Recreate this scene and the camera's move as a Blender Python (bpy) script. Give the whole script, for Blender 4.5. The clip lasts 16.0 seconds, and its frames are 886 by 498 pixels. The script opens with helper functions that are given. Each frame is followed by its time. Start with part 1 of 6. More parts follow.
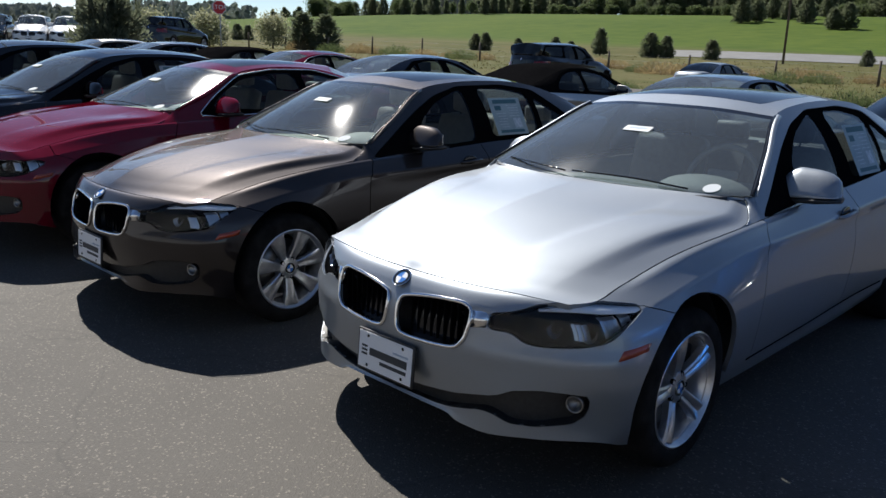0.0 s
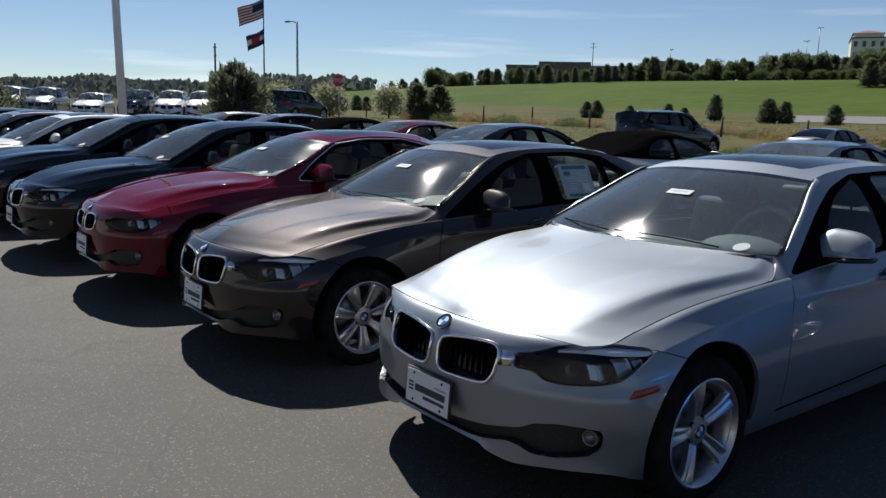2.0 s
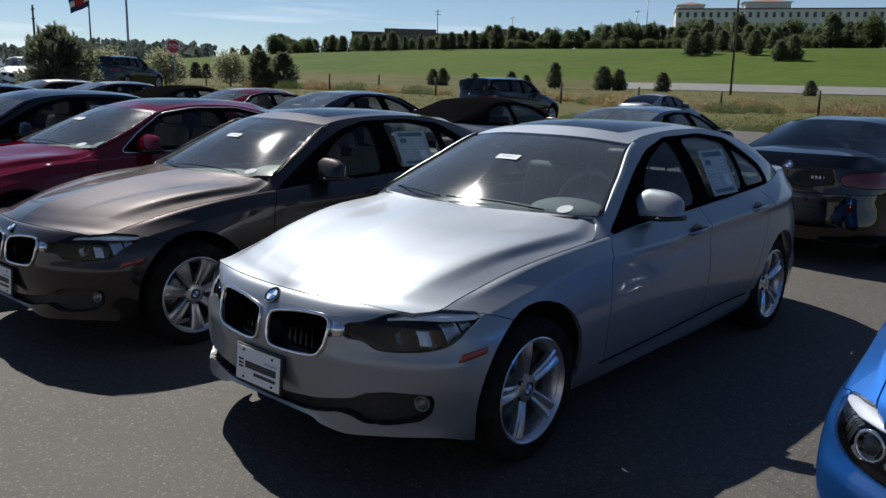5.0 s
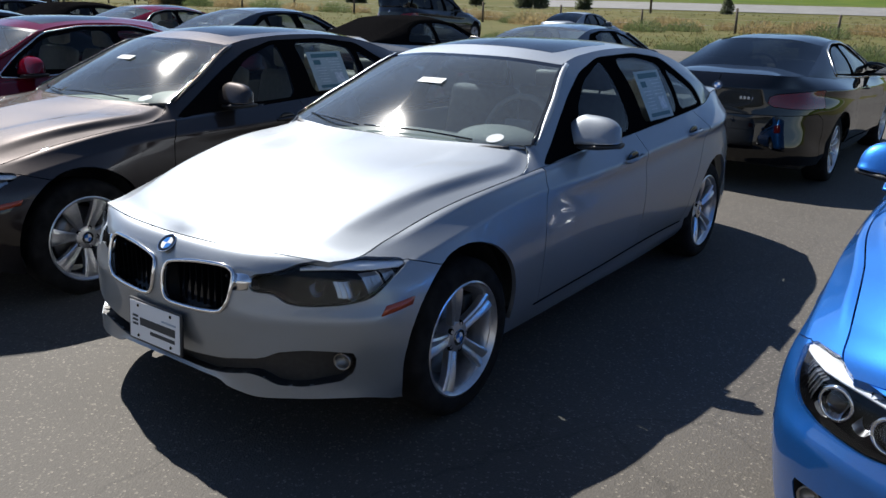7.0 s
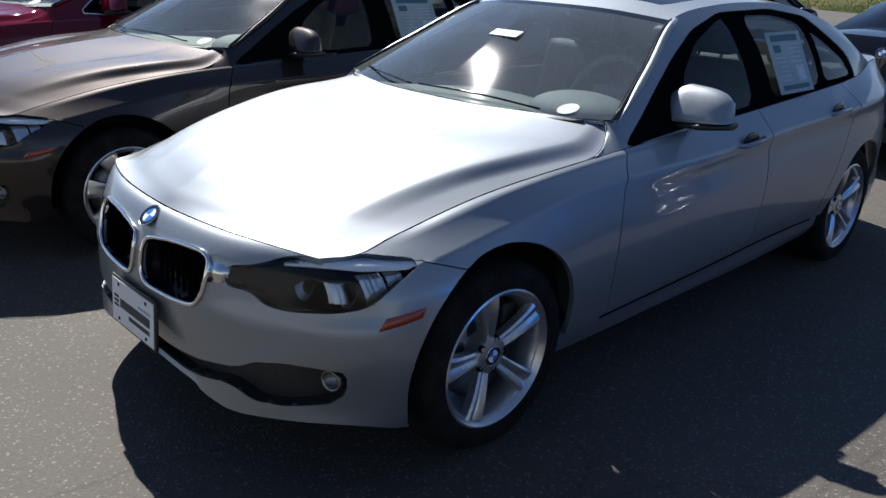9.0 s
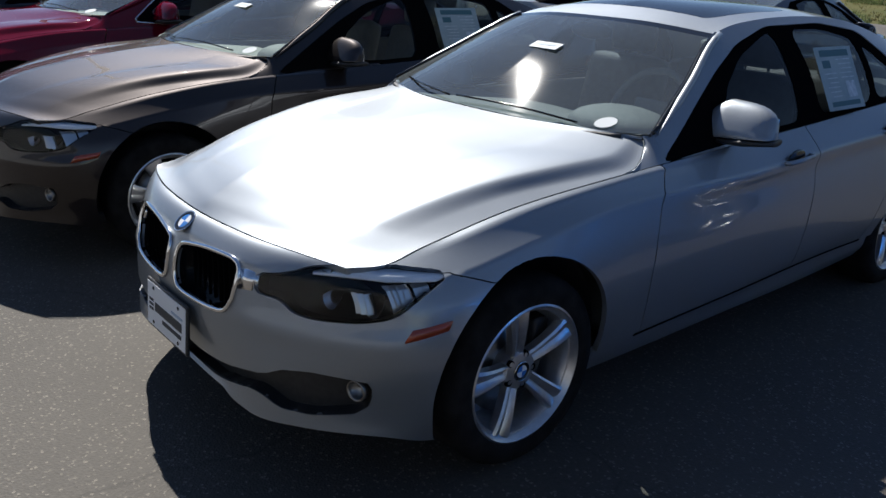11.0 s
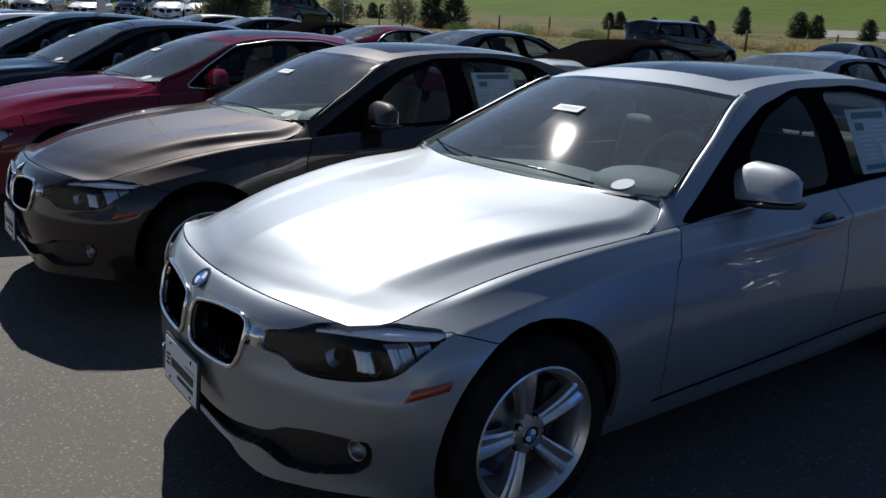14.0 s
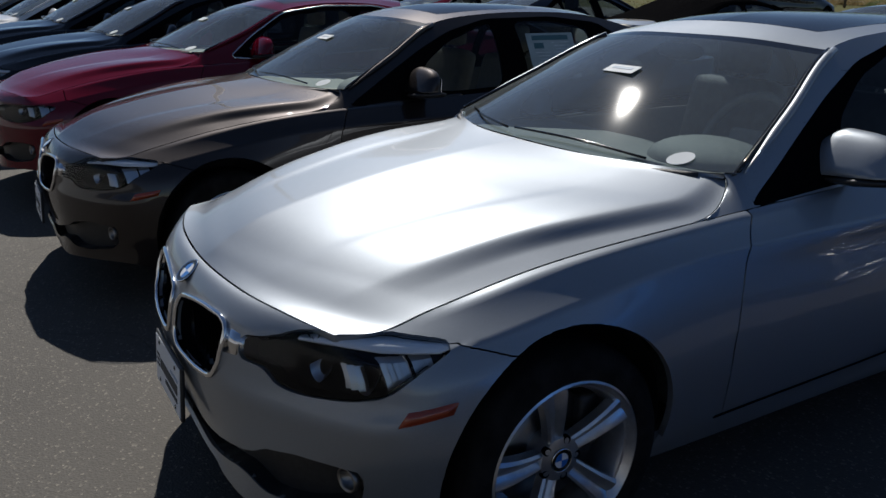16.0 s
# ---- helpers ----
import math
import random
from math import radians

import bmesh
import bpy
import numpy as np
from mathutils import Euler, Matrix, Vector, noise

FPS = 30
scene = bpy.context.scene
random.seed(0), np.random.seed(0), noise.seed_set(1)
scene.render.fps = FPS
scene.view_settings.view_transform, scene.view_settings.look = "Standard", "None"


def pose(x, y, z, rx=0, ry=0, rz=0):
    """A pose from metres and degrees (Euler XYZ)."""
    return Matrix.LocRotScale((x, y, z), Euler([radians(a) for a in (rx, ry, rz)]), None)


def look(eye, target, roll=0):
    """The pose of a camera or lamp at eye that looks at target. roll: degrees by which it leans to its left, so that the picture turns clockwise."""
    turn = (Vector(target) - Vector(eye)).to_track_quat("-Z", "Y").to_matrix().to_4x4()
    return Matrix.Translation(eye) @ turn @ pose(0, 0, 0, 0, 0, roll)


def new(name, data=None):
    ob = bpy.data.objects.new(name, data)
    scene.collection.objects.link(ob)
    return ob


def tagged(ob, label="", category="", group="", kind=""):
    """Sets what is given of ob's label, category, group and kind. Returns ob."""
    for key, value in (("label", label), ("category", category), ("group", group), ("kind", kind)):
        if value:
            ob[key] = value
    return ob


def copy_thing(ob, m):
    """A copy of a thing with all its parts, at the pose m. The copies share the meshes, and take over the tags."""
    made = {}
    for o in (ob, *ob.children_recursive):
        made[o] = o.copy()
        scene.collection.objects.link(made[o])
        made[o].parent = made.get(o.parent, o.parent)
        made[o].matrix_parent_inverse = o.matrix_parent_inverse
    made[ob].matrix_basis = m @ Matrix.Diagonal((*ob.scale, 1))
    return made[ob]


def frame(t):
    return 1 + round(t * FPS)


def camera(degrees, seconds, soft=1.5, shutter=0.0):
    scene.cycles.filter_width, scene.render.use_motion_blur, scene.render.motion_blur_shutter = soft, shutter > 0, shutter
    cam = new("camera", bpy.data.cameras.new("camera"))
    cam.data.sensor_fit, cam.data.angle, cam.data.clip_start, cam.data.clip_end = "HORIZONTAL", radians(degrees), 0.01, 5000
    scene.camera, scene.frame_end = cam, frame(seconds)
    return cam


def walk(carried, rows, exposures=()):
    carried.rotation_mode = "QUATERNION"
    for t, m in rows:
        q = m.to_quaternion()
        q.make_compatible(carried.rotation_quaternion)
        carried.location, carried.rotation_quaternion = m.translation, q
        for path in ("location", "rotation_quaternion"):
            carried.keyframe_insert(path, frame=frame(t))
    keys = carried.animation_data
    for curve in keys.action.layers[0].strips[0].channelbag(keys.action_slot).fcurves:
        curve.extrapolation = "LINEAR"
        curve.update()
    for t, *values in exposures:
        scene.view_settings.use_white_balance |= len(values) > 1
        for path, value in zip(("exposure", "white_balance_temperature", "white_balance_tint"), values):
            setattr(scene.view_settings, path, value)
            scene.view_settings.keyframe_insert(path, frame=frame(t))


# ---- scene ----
cam = camera(58.0, 16.0)
PATH = [
    (0, (2.189, -1.994, 1.575), (0.837, -0.599, 1.1), 1.9),
    (0.5, (2.293, -2.04, 1.596), (0.887, -0.681, 1.176), 1.8),
    (1, (2.459, -2.056, 1.596), (0.945, -0.804, 1.219), 1.7),
    (1.5, (2.627, -2.049, 1.603), (1.059, -0.858, 1.252), 1.6),
    (2, (2.691, -2.05, 1.601), (1.129, -0.844, 1.279), 1.3),
    (2.5, (2.707, -2.045, 1.603), (1.143, -0.839, 1.287), 0.9),
    (3, (2.707, -2.033, 1.608), (1.134, -0.836, 1.302), 0.6),
    (3.5, (2.703, -2.029, 1.607), (1.136, -0.826, 1.295), 0.5),
    (4, (2.706, -2.004, 1.603), (1.166, -0.769, 1.283), 0.3),
    (4.5, (2.727, -1.963, 1.599), (1.307, -0.598, 1.25), 0.4),
    (4.7, (2.732, -1.953, 1.598), (1.375, -0.528, 1.241), 0.4),
    (6.8, (2.547, -1.73, 1.583), (1.386, -0.202, 1.021), 2.1),
    (7, (2.51, -1.666, 1.582), (1.385, -0.115, 1.007), 1.2),
    (7.5, (2.468, -1.446, 1.564), (1.219, -0.003, 0.966), 2.0),
    (8, (2.512, -1.231, 1.582), (1.17, 0.102, 0.932), 3.4),
    (8.5, (2.404, -1.068, 1.558), (1.13, 0.328, 0.904), 4.5),
    (9, (2.351, -0.966, 1.537), (1.012, 0.348, 0.845), 2.6),
    (9.2, (2.354, -0.934, 1.529), (0.983, 0.339, 0.821), 2.9),
    (11.3, (2.372, -0.913, 1.545), (0.943, 0.312, 0.87), 3.0),
    (11.5, (2.374, -0.9, 1.563), (0.94, 0.306, 0.864), 2.8),
    (12, (2.389, -0.911, 1.548), (0.931, 0.309, 0.925), 1.9),
    (12.5, (2.401, -0.898, 1.55), (0.924, 0.3, 0.931), 1.2),
    (13, (2.42, -0.886, 1.557), (0.922, 0.303, 0.974), 0.6),
    (13.5, (2.468, -0.852, 1.548), (0.916, 0.29, 1.015), 1.5),
    (14, (2.468, -0.803, 1.542), (0.917, 0.342, 1.009), 2.2),
    (14.5, (2.326, -0.694, 1.543), (0.845, 0.545, 1.02), 3.3),
    (15, (2.236, -0.625, 1.512), (0.788, 0.63, 0.94), 1.9),
    (15.5, (2.22, -0.558, 1.506), (0.689, 0.589, 0.923), 1.0),
    (16, (2.249, -0.425, 1.495), (0.607, 0.54, 0.884), 0.4),
]
EXPOSURES = [(0, 0.70), (0.6, 0.70), (1.5, 0.54), (2.1, 0.32), (3, 0.27), (4.5, 0.27), (7, 0.97), (9, 0.92), (11.5, 0.62), (13.5, 0.44), (15, 0.11), (16, -0.06)]
walk(cam, [(t, look(eye, target, roll)) for t, eye, target, roll in PATH], EXPOSURES)

# ---- world, sun ----
SUN_DIR = Vector((-0.83, 0.30, 1.0)).normalized()
world = bpy.data.worlds.new("world")
scene.world = world
world.use_nodes = True
wn = world.node_tree.nodes
sky = wn.new("ShaderNodeTexSky")
sky.sky_type = "NISHITA"
sky.sun_disc = False
sky.sun_elevation = math.asin(SUN_DIR.z)
sky.sun_rotation = math.atan2(SUN_DIR.x, SUN_DIR.y)
sky.altitude = 1700
sky.air_density, sky.dust_density, sky.ozone_density = 1.0, 0.0, 2.0
wn["Background"].inputs[1].default_value = 0.060
tint = wn.new("ShaderNodeMix")
tint.data_type, tint.blend_type = "RGBA", "MULTIPLY"
tint.inputs[0].default_value, tint.inputs[7].default_value = 1.0, (0.98, 1.0, 1.05, 1)
world.node_tree.links.new(sky.outputs[0], tint.inputs[6])
wl = world.node_tree.links
way = wn.new("ShaderNodeTexCoord")
stretch = wn.new("ShaderNodeMapping")
stretch.inputs["Scale"].default_value = (2.2, 2.2, 34)
streak = wn.new("ShaderNodeTexNoise")
streak.inputs["Scale"].default_value, streak.inputs["Detail"].default_value = 1.0, 7
cut = wn.new("ShaderNodeMapRange")
cut.inputs["From Min"].default_value, cut.inputs["From Max"].default_value = .56, .76
cut.inputs["To Max"].default_value = .8
height = wn.new("ShaderNodeSeparateXYZ")
low = wn.new("ShaderNodeMapRange")
low.inputs["From Min"].default_value, low.inputs["From Max"].default_value = .16, .06
amount = wn.new("ShaderNodeMath")
amount.operation = "MULTIPLY"
cloud = wn.new("ShaderNodeMix")
cloud.data_type = "RGBA"
cloud.inputs[7].default_value = (13, 14, 15, 1)
wl.new(way.outputs["Generated"], stretch.inputs["Vector"])
wl.new(stretch.outputs[0], streak.inputs["Vector"])
wl.new(streak.outputs["Fac"], cut.inputs["Value"])
wl.new(way.outputs["Generated"], height.inputs[0])
wl.new(height.outputs[2], low.inputs["Value"])
wl.new(cut.outputs[0], amount.inputs[0])
wl.new(low.outputs[0], amount.inputs[1])
wl.new(amount.outputs[0], cloud.inputs[0])
wl.new(tint.outputs[2], cloud.inputs[6])
wl.new(cloud.outputs[2], wn["Background"].inputs[0])
sun = new("sun", bpy.data.lights.new("sun", "SUN"))
sun.data.energy, sun.data.angle, sun.data.color = 5.0, radians(0.53), (1.0, 0.96, 0.90)
sun.matrix_world = look(SUN_DIR * 50, (0, 0, 0))


# ---- materials ----
def material(name, base, rough=0.5, metal=0.0, **more):
    m = bpy.data.materials.new(name)
    m.use_nodes = True
    p = m.node_tree.nodes["Principled BSDF"]
    p.inputs["Base Color"].default_value = (*base, 1)
    p.inputs["Roughness"].default_value = rough
    p.inputs["Metallic"].default_value = metal
    for key, value in more.items():
        p.inputs[key.replace("_", " ")].default_value = value
    return m


def varied(m, a, b, scale, detail=4.0, bump=0.0, bump_scale=None, stops=(0.35, 0.65), rough=None):
    """Noise between two colours, a second finer noise for relief."""
    t = m.node_tree
    p = t.nodes["Principled BSDF"]
    co = t.nodes.new("ShaderNodeTexCoord")
    n = t.nodes.new("ShaderNodeTexNoise")
    n.inputs["Scale"].default_value, n.inputs["Detail"].default_value = scale, detail
    r = t.nodes.new("ShaderNodeValToRGB")
    r.color_ramp.elements[0].position, r.color_ramp.elements[1].position = stops
    r.color_ramp.elements[0].color, r.color_ramp.elements[1].color = (*a, 1), (*b, 1)
    t.links.new(co.outputs["Object"], n.inputs["Vector"])
    t.links.new(n.outputs["Fac"], r.inputs[0])
    t.links.new(r.outputs[0], p.inputs["Base Color"])
    if rough:
        mr = t.nodes.new("ShaderNodeMapRange")
        mr.inputs["To Min"].default_value, mr.inputs["To Max"].default_value = rough
        t.links.new(n.outputs["Fac"], mr.inputs["Value"])
        t.links.new(mr.outputs[0], p.inputs["Roughness"])
    if bump:
        f = t.nodes.new("ShaderNodeTexNoise")
        f.inputs["Scale"].default_value, f.inputs["Detail"].default_value = bump_scale or scale * 8, 3
        bp = t.nodes.new("ShaderNodeBump")
        bp.inputs["Strength"].default_value, bp.inputs["Distance"].default_value = bump, 0.01
        t.links.new(co.outputs["Object"], f.inputs["Vector"])
        t.links.new(f.outputs["Fac"], bp.inputs["Height"])
        t.links.new(bp.outputs[0], p.inputs["Normal"])
    return m


def paint(name, base, metal=0.55, rough=0.34, flake=0.1, spec=0.5, deep=0.0, coat=1.5):
    """Car paint: coloured flakes under a slightly dusty clear coat; deep adds a share of sharper flake gloss."""
    m = material(name, base, rough, metal, Coat_Weight=1.0, Coat_IOR=coat, Coat_Roughness=0.03, Specular_IOR_Level=spec)
    dark = tuple(c * (1 - flake) for c in base)
    light = tuple(min(1, c * (1 + flake)) for c in base)
    varied(m, dark, light, 900, 1.0)
    t = m.node_tree
    p = t.nodes["Principled BSDF"]
    dust_sheen = t.nodes.new("ShaderNodeTexNoise")
    dust_sheen.inputs["Scale"].default_value, dust_sheen.inputs["Detail"].default_value = 3.0, 6
    mr = t.nodes.new("ShaderNodeMapRange")
    mr.inputs["From Min"].default_value, mr.inputs["From Max"].default_value = 0.3, 0.75
    mr.inputs["To Min"].default_value, mr.inputs["To Max"].default_value = 0.008, 0.03
    t.links.new(dust_sheen.outputs["Fac"], mr.inputs["Value"])
    t.links.new(mr.outputs[0], p.inputs["Coat Roughness"])
    if deep:
        flakes = t.nodes.new("ShaderNodeBsdfAnisotropic")
        flakes.inputs["Roughness"].default_value = 0.37
        t.links.new(p.inputs["Base Color"].links[0].from_socket, flakes.inputs["Color"])
        both = t.nodes.new("ShaderNodeMixShader")
        both.inputs[0].default_value = deep
        t.links.new(p.outputs[0], both.inputs[1])
        t.links.new(flakes.outputs[0], both.inputs[2])
        t.links.new(both.outputs[0], t.nodes["Material Output"].inputs[0])
    return m


M = {}
M["silver"] = paint("silver_paint", (0.280, 0.306, 0.338), 0.80, 0.66, 0.10, 0.2, 0.34, 1.55)
M["brown"] = paint("brown_paint", (0.031, 0.0255, 0.0245), 0.80, 0.50, 0.3, 0.0, 0.12, 1.52)
M["red"] = paint("red_paint", (0.115, 0.002, 0.011), 0.0, 0.45, 0.15, 0.0, 0.0, 1.48)
M["black"] = paint("black_paint", (0.0025, 0.0025, 0.003), 0.0, 0.4, 0.2, 0.0, 0.0, 1.56)
M["navy"] = paint("navy_paint", (0.004, 0.007, 0.018), 0.2, 0.35, 0.2, 0.1)
M["blue"] = paint("blue_paint", (0.016, 0.12, 0.42), 0.72, 0.40, 0.2, 0.1)
M["white"] = paint("white_paint", (0.75, 0.75, 0.74), 0.0, 0.4, 0.03)
M["beige"] = paint("champagne_paint", (0.38, 0.36, 0.32), 0.6, 0.36, 0.14)
M["grey"] = paint("grey_paint", (0.10, 0.11, 0.12), 0.6, 0.36, 0.14)
M["plastic"] = varied(material("black_plastic", (0.014, 0.014, 0.015), 0.5), (0.012, 0.012, 0.013), (0.02, 0.02, 0.021), 60, bump=0.15, bump_scale=700)
M["gloss_black"] = material("gloss_black_trim", (0.008, 0.008, 0.009), 0.12)
M["surround"] = material("matt_black_window_frame", (0.004, 0.004, 0.0045), 0.55, Specular_IOR_Level=0.0)
M["rubber"] = varied(material("tyre_rubber", (0.013, 0.013, 0.013), 0.9, Specular_IOR_Level=.08), (0.009, 0.009, 0.009), (0.019, 0.018, 0.018), 14, bump=0.2)
M["chrome"] = material("chrome", (0.75, 0.75, 0.76), 0.08, 1.0)
M["satin"] = material("satin_chrome", (0.6, 0.6, 0.6), 0.25, 1.0)
M["alloy"] = varied(material("alloy_wheel_silver", (0.55, 0.56, 0.58), 0.3, 0.85, Coat_Weight=0.5), (0.50, 0.51, 0.53), (0.6, 0.61, 0.63), 30)
M["disc"] = material("brake_disc_steel", (0.25, 0.24, 0.23), 0.35, 1.0)
M["fabric"] = varied(material("soft_top_fabric", (0.005, 0.005, 0.0055), 1.0, Specular_IOR_Level=0.0), (0.004, 0.004, 0.0045), (0.007, 0.007, 0.0075), 40, bump=0.4, bump_scale=500)
M["seat_dark"] = varied(material("black_leather", (0.03, 0.03, 0.032), 0.5), (0.022, 0.022, 0.024), (0.042, 0.042, 0.044), 30, bump=0.3, bump_scale=260)
M["seat_beige"] = varied(material("beige_leather", (0.45, 0.40, 0.32), 0.5), (0.40, 0.36, 0.29), (0.5, 0.44, 0.36), 30, bump=0.3, bump_scale=260)
M["dash"] = varied(material("dashboard_plastic", (0.13, 0.135, 0.13), 0.65), (0.12, 0.125, 0.12), (0.15, 0.155, 0.15), 60, bump=0.3, bump_scale=500)
M["dash_beige"] = varied(material("beige_dashboard", (0.30, 0.28, 0.23), 0.65), (0.26, 0.245, 0.20), (0.34, 0.315, 0.26), 60, bump=0.3, bump_scale=500)
M["orange"] = material("amber_reflector", (0.30, 0.04, 0.012), 0.18, Coat_Weight=1.0)
M["red_lens"] = material("red_lamp_lens", (0.15, 0.003, 0.005), 0.1, Coat_Weight=0.6)
# Headlight brow: the sky it reflects is put into a pale colour.
M["brow"] = varied(material("sky_bright_lamp_trim", (0.74, 0.76, 0.79), 0.3, Coat_Weight=1.0), (0.70, 0.72, 0.75), (0.78, 0.80, 0.83), 8)
M["bowl"] = material("lamp_reflector", (0.46, 0.47, 0.49), 0.30, 1.0)
M["paper"] = varied(material("printed_paper", (0.60, 0.64, 0.66), 0.8), (0.57, 0.61, 0.63), (0.63, 0.66, 0.68), 12)
# Price-sheet paper: dimming by the tinted side window put into its colour.
M["sheet"] = varied(material("dimmed_printed_paper", (0.32, 0.39, 0.40), 0.8), (0.29, 0.355, 0.365), (0.35, 0.42, 0.43), 12)
M["ink"] = material("print_ink", (0.03, 0.035, 0.04), 0.6)
M["ink_pale"] = material("pale_print", (0.35, 0.42, 0.5), 0.7)
M["ink_faint"] = varied(material("faint_print", (.45, .5, .53), .8), (.36, .42, .46), (.60, .64, .66), 40)
M["ink_teal"] = material("teal_print", (.05, .13, .15), .7)
M["plate"] = material("plate_white", (0.72, 0.74, 0.76), 0.35)
M["badge_blue"] = material("badge_blue", (0.03, 0.16, 0.50), 0.25, Coat_Weight=1.0)
M["badge_white"] = material("badge_white", (0.75, 0.75, 0.76), 0.25, Coat_Weight=1.0)


def glass(name, tint, rough=0.0, base=0.08, dust_sheen=0.0):
    """A pane: a clear tinted body with a Fresnel gloss."""
    m = bpy.data.materials.new(name)
    m.use_nodes = True
    t = m.node_tree
    t.nodes.remove(t.nodes["Principled BSDF"])
    out = t.nodes["Material Output"]
    tr = t.nodes.new("ShaderNodeBsdfTransparent")
    tr.inputs[0].default_value = (*tint, 1)
    gl = t.nodes.new("ShaderNodeBsdfGlossy")
    gl.inputs["Roughness"].default_value = rough
    lw = t.nodes.new("ShaderNodeLayerWeight")
    lw.inputs["Blend"].default_value = 0.5
    pw = t.nodes.new("ShaderNodeMath")
    pw.operation, pw.inputs[1].default_value = "POWER", 5.0
    fr = t.nodes.new("ShaderNodeMath")
    fr.operation, fr.inputs[1].default_value, fr.inputs[2].default_value = "MULTIPLY_ADD", 0.9, base
    t.links.new(lw.outputs["Facing"], pw.inputs[0])
    t.links.new(pw.outputs[0], fr.inputs[0])
    mx = t.nodes.new("ShaderNodeMixShader")
    t.links.new(fr.outputs[0], mx.inputs[0])
    t.links.new(tr.outputs[0], mx.inputs[1])
    t.links.new(gl.outputs[0], mx.inputs[2])
    last = mx
    if dust_sheen:
        # Pale bluish film: dust plus sky reflection put into a diffuse colour.
        df = t.nodes.new("ShaderNodeBsdfDiffuse")
        df.inputs[0].default_value = (0.50, 0.56, 0.58, 1)
        no = t.nodes.new("ShaderNodeTexNoise")
        no.inputs["Scale"].default_value, no.inputs["Detail"].default_value = 2.5, 2
        mu = t.nodes.new("ShaderNodeMapRange")
        mu.inputs["To Min"].default_value, mu.inputs["To Max"].default_value = dust_sheen * .8, dust_sheen * 1.2
        t.links.new(no.outputs["Fac"], mu.inputs[0])
        last = t.nodes.new("ShaderNodeMixShader")
        t.links.new(mu.outputs[0], last.inputs[0])
        t.links.new(mx.outputs[0], last.inputs[1])
        t.links.new(df.outputs[0], last.inputs[2])
    t.links.new(last.outputs[0], out.inputs[0])
    return m


M["glass"] = glass("windscreen_glass", (0.74, 0.83, 0.84), 0.055, 0.13, 0.075)
M["side_glass"] = glass("side_window_glass", (0.30, 0.34, 0.36), 0.01, 0.028)
M["privacy"] = glass("privacy_glass", (0.04, 0.045, 0.05), 0.01, 0.05)
M["lens"] = glass("clear_lamp_lens", (0.94, 0.96, 0.98), 0.01, 0.030)


# ---- helpers for meshes ----
def smooth(a, b, v):
    f = np.clip((v - a) / (b - a), 0, 1)
    return f * f * (3 - 2 * f)


def part(name, bm, mat, parent, label="", smooth=True, keep=False):
    me = bpy.data.meshes.new(name)
    if not keep:
        bmesh.ops.recalc_face_normals(bm, faces=bm.faces)
    for f in bm.faces:
        f.smooth = smooth
    bm.to_mesh(me)
    bm.free()
    for m in mat if isinstance(mat, (list, tuple)) else (mat,):
        me.materials.append(m)
    ob = new(name, me)
    ob.parent = parent
    return tagged(ob, label)


def box(bm, cx, cy, cz, sx, sy, sz, m=None, bevel=0.0):
    r = bmesh.ops.create_cube(bm, size=1, matrix=(m or Matrix()) @ Matrix.LocRotScale((cx, cy, cz), None, (sx, sy, sz)))
    if bevel:
        es = list({e for v in r["verts"] for e in v.link_edges})
        r = bmesh.ops.bevel(bm, geom=es, offset=bevel, segments=2, affect="EDGES", profile=0.6)
    return bm


def tube(bm, pts, radius, sides=8, closed=False, radii=None, caps=True):
    """A round bar along points."""
    pts = [Vector(p) for p in pts]
    n = len(pts)
    rings, side = [], None
    for i, p in enumerate(pts):
        a = pts[(i - 1) % n] if closed or i else p
        b = pts[(i + 1) % n] if closed or i < n - 1 else p
        d = (b - a).normalized()
        if side is None or abs(side.dot(d)) > 0.98:
            side = d.orthogonal().normalized()
        side = (side - d * side.dot(d)).normalized()
        up = d.cross(side)
        r = radii[i] if radii else radius
        rings.append([bm.verts.new(p + side * r * math.cos(k * math.tau / sides) + up * r * math.sin(k * math.tau / sides)) for k in range(sides)])
    for i in range(n if closed else n - 1):
        a, b = rings[i], rings[(i + 1) % n]
        for k in range(sides):
            bm.faces.new((a[k], a[(k + 1) % sides], b[(k + 1) % sides], b[k]))
    if not closed and caps:
        bm.faces.new(rings[0][::-1]), bm.faces.new(rings[-1])
    return bm


def lathe(bm, profile, steps=48, m=None, closed=False):
    """Turn (radius, offset) about the local x axis."""
    m = m or Matrix()
    rings = []
    for r, o in profile:
        rings.append([bm.verts.new(m @ Vector((o, r * math.cos(k * math.tau / steps), r * math.sin(k * math.tau / steps)))) for k in range(steps)])
    for a, b in list(zip(rings, rings[1:])) + ([(rings[-1], rings[0])] if closed else []):
        for k in range(steps):
            bm.faces.new((a[k], a[(k + 1) % steps], b[(k + 1) % steps], b[k]))
    return bm


